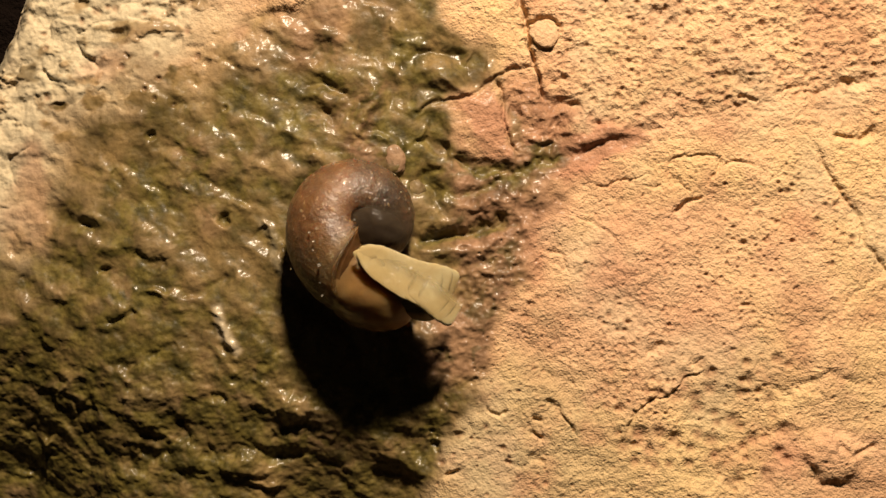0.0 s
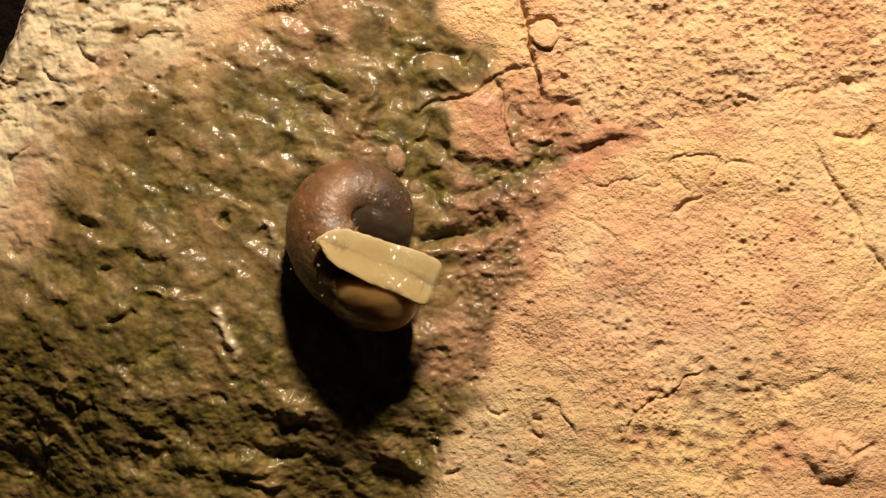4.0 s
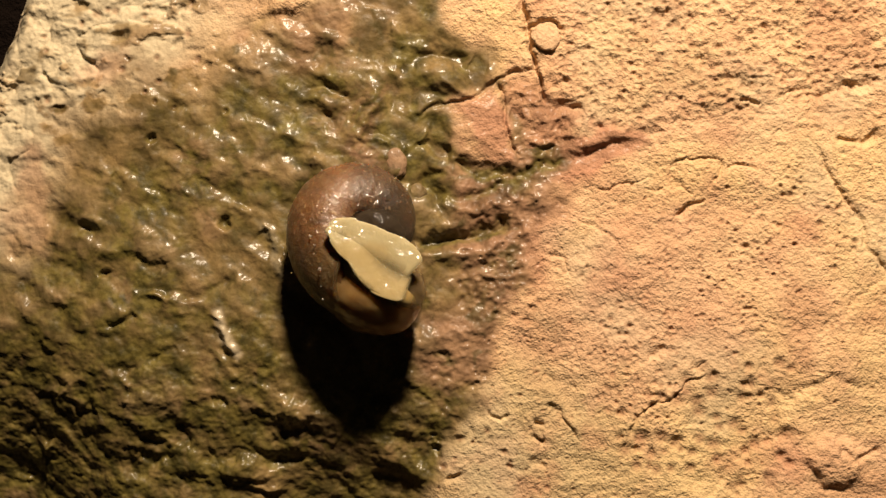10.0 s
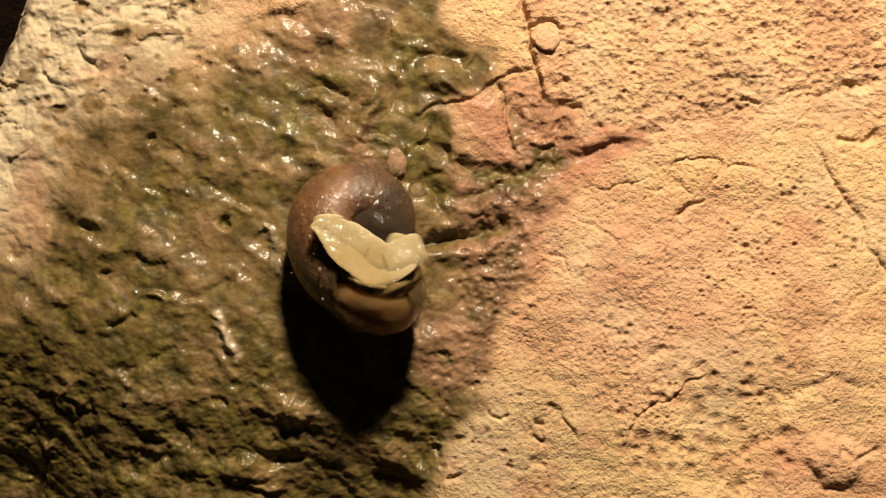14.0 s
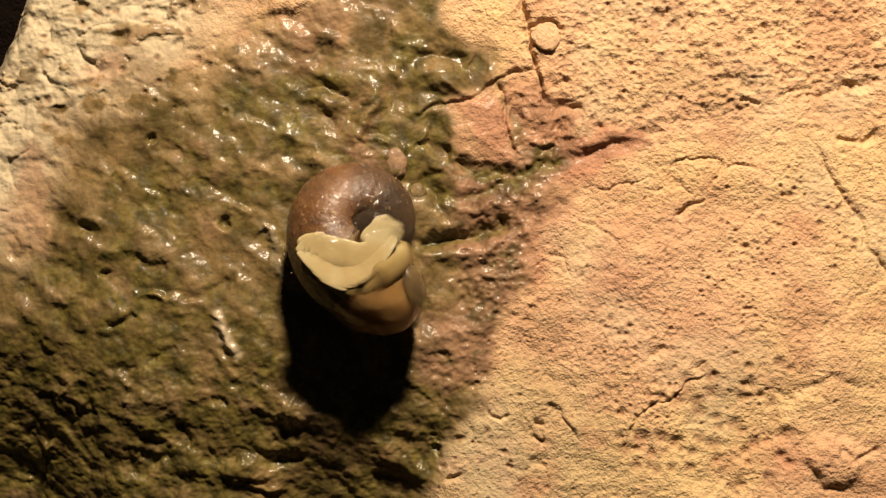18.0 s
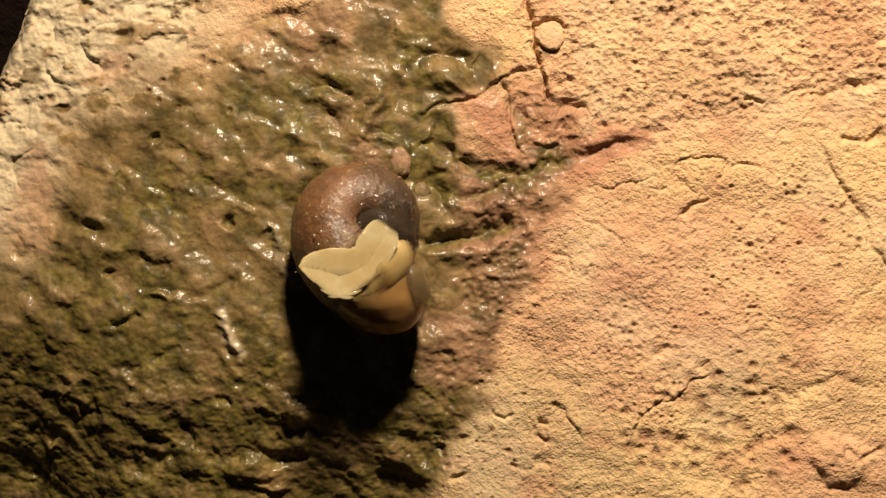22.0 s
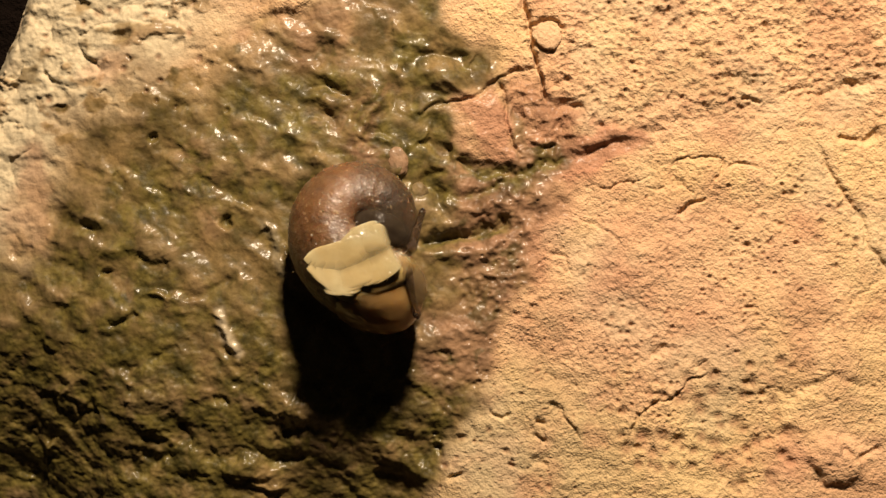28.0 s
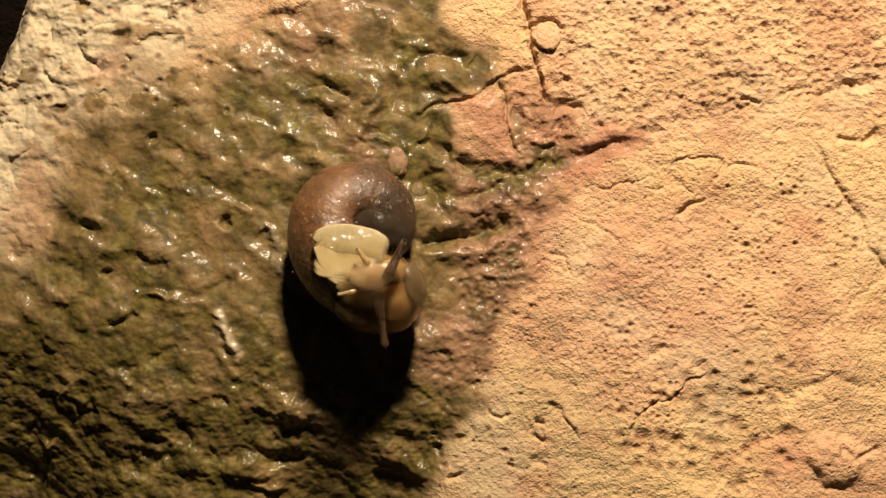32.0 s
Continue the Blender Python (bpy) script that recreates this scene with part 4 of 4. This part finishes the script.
def foot_at(t, north, south, tail_z, front_z):
    """The foot between its north and south margins (six plan points each, tail to front); heights in mm of its tail and front."""
    rise = [tail_z + (front_z - tail_z) * (k / 5) ** (2.2 if front_z < 9 else 1) for k in range(6)]
    margins = [[point(*p, z) - HOME for p, z in zip(line, rise)] for line in (north, south)]
    mids = [(margins[0][k] + margins[1][k]) / 2 for k in range(6)]
    span = sum((mids[k + 1] - mids[k]).length for k in range(5)) / MM
    frill = (0.02 + 0.05 * min(1.0, max(0.0, (t - 7) / 7)))
    for k, (f, side, long, half, ob) in enumerate(lobes):
        s = (0.50 + f * (span - 2.25)) / span
        edge, other = bend(margins[side], s), bend(margins[1 - side], s)
        across = other - edge
        run = bend(margins[side], s + 0.06) - bend(margins[side], s - 0.06)
        flat = Vector((-run.y, run.x, 0)).normalized()
        if flat.dot(across) < 0:
            flat = -flat
        wide = sum((bend(margins[0], s + d) - bend(margins[1], s + d)).length for d in (-0.16, -0.08, 0, 0.08, 0.16)) / 5
        lean = math.acos(min((0.993, 0.985)[side], max(0.72, wide / (0.93 * long * MM))))
        way = (flat * math.cos(lean) - Vector((0, 0, 1)) * math.sin(lean)).normalized()
        x = (run - way * run.dot(way)).normalized()
        if x.cross(way).z < 0:
            x = -x
        loose = min(1.0, f / 0.3)
        out = loose * frill * math.sin(k * 2.4 + 0.25 * t) * MM
        lobe_rows[k].append((t, Matrix.Translation(edge - flat * out) @ Matrix((x, way, x.cross(way))).transposed().to_4x4()))
    # the side wall ties the near margin to the mouth of the shell
    for k, (f, ob) in enumerate(walls):
        edge, inner = bend(margins[1], f), bend(mids, f)
        edge = edge + (inner - edge) * 0.22 + Vector((0, 0, (-1.0 + min(0.6, max(0.0, f - 0.3) * 1.7) * min(1.0, max(0.0, (t - 8) / 5))) * MM))
        root = point(640 + 55 * f, 522, 4.2) - HOME
        run = (bend(margins[1], f + 0.15) - bend(margins[1], f - 0.15)).normalized()
        y = (edge - root).normalized()
        x = (run - y * run.dot(y)).normalized()
        wall_rows[k].append((t, Matrix.Translation(edge - y * 2.9 * MM) @ Matrix((x, y, x.cross(y))).transposed().to_4x4()))


def head_at(t, at):
    head_rows.append((t, Matrix.Translation(point(*at) - HOME) @ pose(0, 0, 0, 0, 0, 60 - t * 1.8)))


def tentacle_at(key, t, tip, base):
    a, b = point(*tip) - HOME, point(*base) - HOME
    horn_rows[key].append((t, facing(a, (a - b).normalized(), Vector((0, 0, 1)))))


def motions():
    foot_at(0, ((632, 450), (662, 441), (702, 452), (747, 469), (792, 479), (828, 497)), ((632, 459), (652, 492), (692, 522), (737, 547), (772, 572), (807, 590)), 9.5, 4.5)
    foot_at(1, ((603, 473), (642, 459), (692, 463), (742, 466), (788, 465), (825, 468)), ((604, 482), (637, 505), (682, 524), (737, 539), (787, 565), (818, 565)), 9.6, 4.7)
    foot_at(2, ((588, 459), (624, 440), (677, 447), (727, 459), (773, 467), (819, 470)), ((588, 470), (617, 493), (664, 519), (717, 541), (762, 557), (807, 569)), 9.6, 5.0)
    foot_at(3, ((570, 445), (602, 425), (652, 432), (702, 447), (752, 462), (803, 470)), ((570, 459), (597, 485), (642, 504), (697, 524), (747, 542), (789, 555)), 9.6, 5.6)
    foot_at(3.5, ((565, 435), (600, 418), (652, 427), (702, 442), (752, 457), (800, 473)), ((567, 447), (592, 477), (637, 500), (687, 520), (732, 537), (772, 551)), 9.6, 6.0)
    foot_at(5.5, ((562, 422), (594, 406), (652, 412), (702, 430), (747, 455), (783, 485)), ((564, 432), (587, 462), (622, 485), (662, 512), (702, 537), (740, 548)), 9.6, 7.2)
    foot_at(6, ((562, 424), (586, 404), (631, 404), (681, 421), (732, 451), (779, 491)), ((563, 430), (581, 451), (611, 473), (646, 496), (686, 531), (732, 546)), 9.6, 7.4)
    foot_at(7, ((566, 409), (595, 395), (640, 401), (690, 419), (735, 456), (768, 493)), ((567, 417), (585, 446), (615, 469), (650, 498), (685, 526), (722, 542)), 9.5, 8.2)
    foot_at(8, ((568, 404), (600, 391), (645, 397), (695, 418), (735, 452), (764, 490)), ((570, 412), (588, 443), (615, 468), (650, 495), (690, 525), (735, 541)), 9.5, 8.4)
    foot_at(9, ((577, 401), (605, 389), (645, 395), (695, 415), (735, 445), (760, 487)), ((577, 408), (590, 438), (615, 465), (645, 500), (690, 530), (738, 540)), 9.5, 8.7)
    foot_at(10, ((577, 405), (605, 387), (645, 395), (690, 412), (730, 435), (752, 470)), ((578, 412), (592, 440), (615, 465), (640, 500), (680, 528), (732, 532)), 9.5, 8.7)
    foot_at(11, ((573, 395), (600, 385), (645, 397), (690, 415), (722, 435), (740, 462)), ((574, 405), (590, 440), (612, 465), (638, 500), (675, 526), (730, 528)), 9.5, 8.7)
    foot_at(12, ((567, 390), (597, 379), (640, 395), (685, 412), (725, 440), (753, 482)), ((568, 402), (588, 440), (612, 468), (640, 502), (680, 528), (730, 528)), 9.5, 8.7)
    foot_at(13, ((565, 385), (598, 374), (640, 390), (685, 405), (722, 430), (756, 468)), ((567, 400), (588, 440), (610, 468), (636, 505), (690, 524), (744, 492)), 9.5, 8.7)
    foot_at(14, ((551, 397), (580, 380), (630, 397), (685, 430), (718, 419), (750, 440)), ((553, 405), (578, 445), (610, 478), (655, 508), (710, 495), (755, 455)), 9.5, 8.7)
    foot_at(14.5, ((548, 405), (575, 386), (625, 402), (675, 432), (705, 417), (740, 428)), ((548, 415), (575, 448), (612, 480), (655, 505), (705, 490), (745, 448)), 9.5, 8.8)
    foot_at(16.5, ((533, 430), (560, 405), (610, 408), (650, 425), (675, 400), (712, 400)), ((533, 440), (560, 470), (600, 497), (650, 490), (695, 455), (725, 420)), 9.2, 9.3)
    foot_at(17, ((526, 437), (550, 411), (598, 412), (642, 432), (656, 404), (688, 391)), ((528, 448), (545, 470), (583, 502), (640, 508), (690, 465), (715, 410)), 9.15, 9.35)
    foot_at(18, ((524, 438), (548, 415), (595, 420), (640, 430), (655, 400), (682, 385)), ((526, 452), (550, 480), (595, 510), (645, 500), (690, 455), (712, 405)), 9.15, 9.35)
    foot_at(19, ((523, 442), (545, 432), (595, 427), (632, 430), (645, 400), (670, 384)), ((524, 455), (555, 490), (585, 514), (640, 505), (690, 455), (708, 400)), 9.15, 9.35)
    foot_at(21, ((522, 473), (538, 449), (583, 436), (615, 441), (625, 413), (653, 380)), ((524, 481), (543, 504), (593, 527), (638, 506), (683, 451), (698, 394)), 9.15, 9.35)
    foot_at(22, ((523, 469), (544, 451), (587, 441), (617, 441), (632, 414), (660, 382)), ((525, 481), (552, 506), (595, 528), (642, 506), (687, 456), (704, 402)), 9.15, 9.35)
    foot_at(23, ((527, 475), (551, 457), (596, 442), (614, 437), (626, 412), (671, 383)), ((529, 491), (556, 516), (606, 529), (646, 511), (696, 453), (711, 407)), 9.15, 9.35)
    foot_at(25, ((535, 476), (555, 456), (600, 441), (620, 426), (635, 406), (668, 386)), ((537, 496), (560, 518), (610, 530), (645, 511), (695, 471), (712, 411)), 9.15, 9.35)
    foot_at(28, ((537, 457), (557, 442), (597, 430), (617, 414), (647, 398), (687, 410)), ((539, 480), (567, 507), (600, 524), (637, 512), (687, 492), (712, 457)), 9.15, 9.35)
    foot_at(29, ((538, 456), (560, 439), (598, 428), (628, 416), (659, 402), (689, 424)), ((539, 474), (563, 502), (598, 516), (643, 507), (679, 494), (704, 459)), 9.15, 9.35)
    foot_at(30, ((540, 452), (558, 427), (603, 415), (638, 404), (666, 404), (689, 432)), ((543, 470), (561, 489), (583, 512), (638, 510), (673, 493), (699, 462)), 9.15, 9.35)
    foot_at(31, ((546, 429), (565, 414), (605, 412), (650, 407), (668, 416), (688, 436)), ((548, 444), (560, 472), (585, 501), (630, 504), (660, 494), (685, 464)), 9.15, 9.35)
    foot_at(32, ((552, 422), (573, 404), (608, 400), (638, 404), (670, 414), (688, 432)), ((553, 442), (563, 467), (578, 492), (610, 494), (648, 492), (678, 467)), 9.15, 9.35)
    head_at(0, (687, 496, 2.5))
    head_at(14, (690, 490, 2.5))
    head_at(21, (688, 486, 2.5))
    head_at(25, (690, 476, 4))
    head_at(28, (685, 472, 7.7))
    head_at(29, (680, 472, 8.3))
    head_at(30, (679, 478, 8.6))
    head_at(31, (668, 478, 8.95))
    head_at(32, (651, 490, 9.3))
    tentacle_at("north", 0, (692, 476, 2), (692, 506, 2))
    tentacle_at("north", 17, (695, 460, 2.5), (690, 490, 2.5))
    tentacle_at("north", 19, (705, 420, 3.5), (705, 470, 3.5))
    tentacle_at("north", 21, (715, 377, 5), (715, 441, 5))
    tentacle_at("north", 23, (725, 364, 5), (730, 432, 5))
    tentacle_at("north", 25, (722, 363, 5), (728, 431, 5))
    tentacle_at("north", 28, (745, 376, 6), (725, 442, 6))
    tentacle_at("north", 29, (739, 393, 7), (721, 449, 7))
    tentacle_at("north", 30, (742, 412, 8), (716, 462, 8))
    tentacle_at("north", 31, (722, 422, 9), (700, 474, 9))
    tentacle_at("north", 32, (713, 430, 10.5), (685, 490, 10))
    tentacle_at("south", 0, (692, 526, 2), (692, 496, 2))
    tentacle_at("south", 21, (693, 501, 2.5), (688, 476, 3))
    tentacle_at("south", 25, (740, 489, 6), (712, 446, 6.5))
    tentacle_at("south", 28, (735, 560, 6.5), (719, 492, 7.5))
    tentacle_at("south", 29, (724, 589, 7), (705, 509, 8))
    tentacle_at("south", 30, (719, 600, 7.5), (701, 517, 8.5))
    tentacle_at("south", 31, (704, 556, 7.8), (684, 510, 8.9))
    tentacle_at("south", 32, (679, 612, 8.5), (667, 532, 9.5))
    tentacle_at("small_north", 0, (687, 486, 2), (697, 491, 2))
    tentacle_at("small_north", 21, (683, 471, 3), (693, 476, 3))
    tentacle_at("small_north", 25, (690, 466, 6), (705, 471, 6))
    tentacle_at("small_north", 29, (679, 459, 8.5), (694, 474, 8.4))
    tentacle_at("small_north", 30, (664, 424, 9.7), (684, 452, 9.2))
    tentacle_at("small_north", 31, (655, 445, 10.1), (680, 470, 9.7))
    tentacle_at("small_north", 32, (631, 444, 10.3), (659, 480, 10.0))
    tentacle_at("small_south", 0, (687, 501, 2), (697, 496, 2))
    tentacle_at("small_south", 21, (683, 491, 3), (693, 486, 3))
    tentacle_at("small_south", 25, (690, 491, 6), (700, 481, 6.5))
    tentacle_at("small_south", 28, (679, 499, 9), (689, 482, 8.5))
    tentacle_at("small_south", 29, (659, 507, 9.6), (674, 492, 8.8))
    tentacle_at("small_south", 30, (645, 512, 10.2), (666, 504, 9.2))
    tentacle_at("small_south", 31, (640, 522, 10), (662, 504, 9.4))
    tentacle_at("small_south", 32, (597, 523, 10.2), (639, 515, 9.8))
    for ob, rows in [*((w[-1], r) for w, r in zip(lobes + walls, lobe_rows + wall_rows)), (head, head_rows), *((horn_obs[k], horn_rows[k]) for k in horns)]:
        walk(ob, rows)


motions()
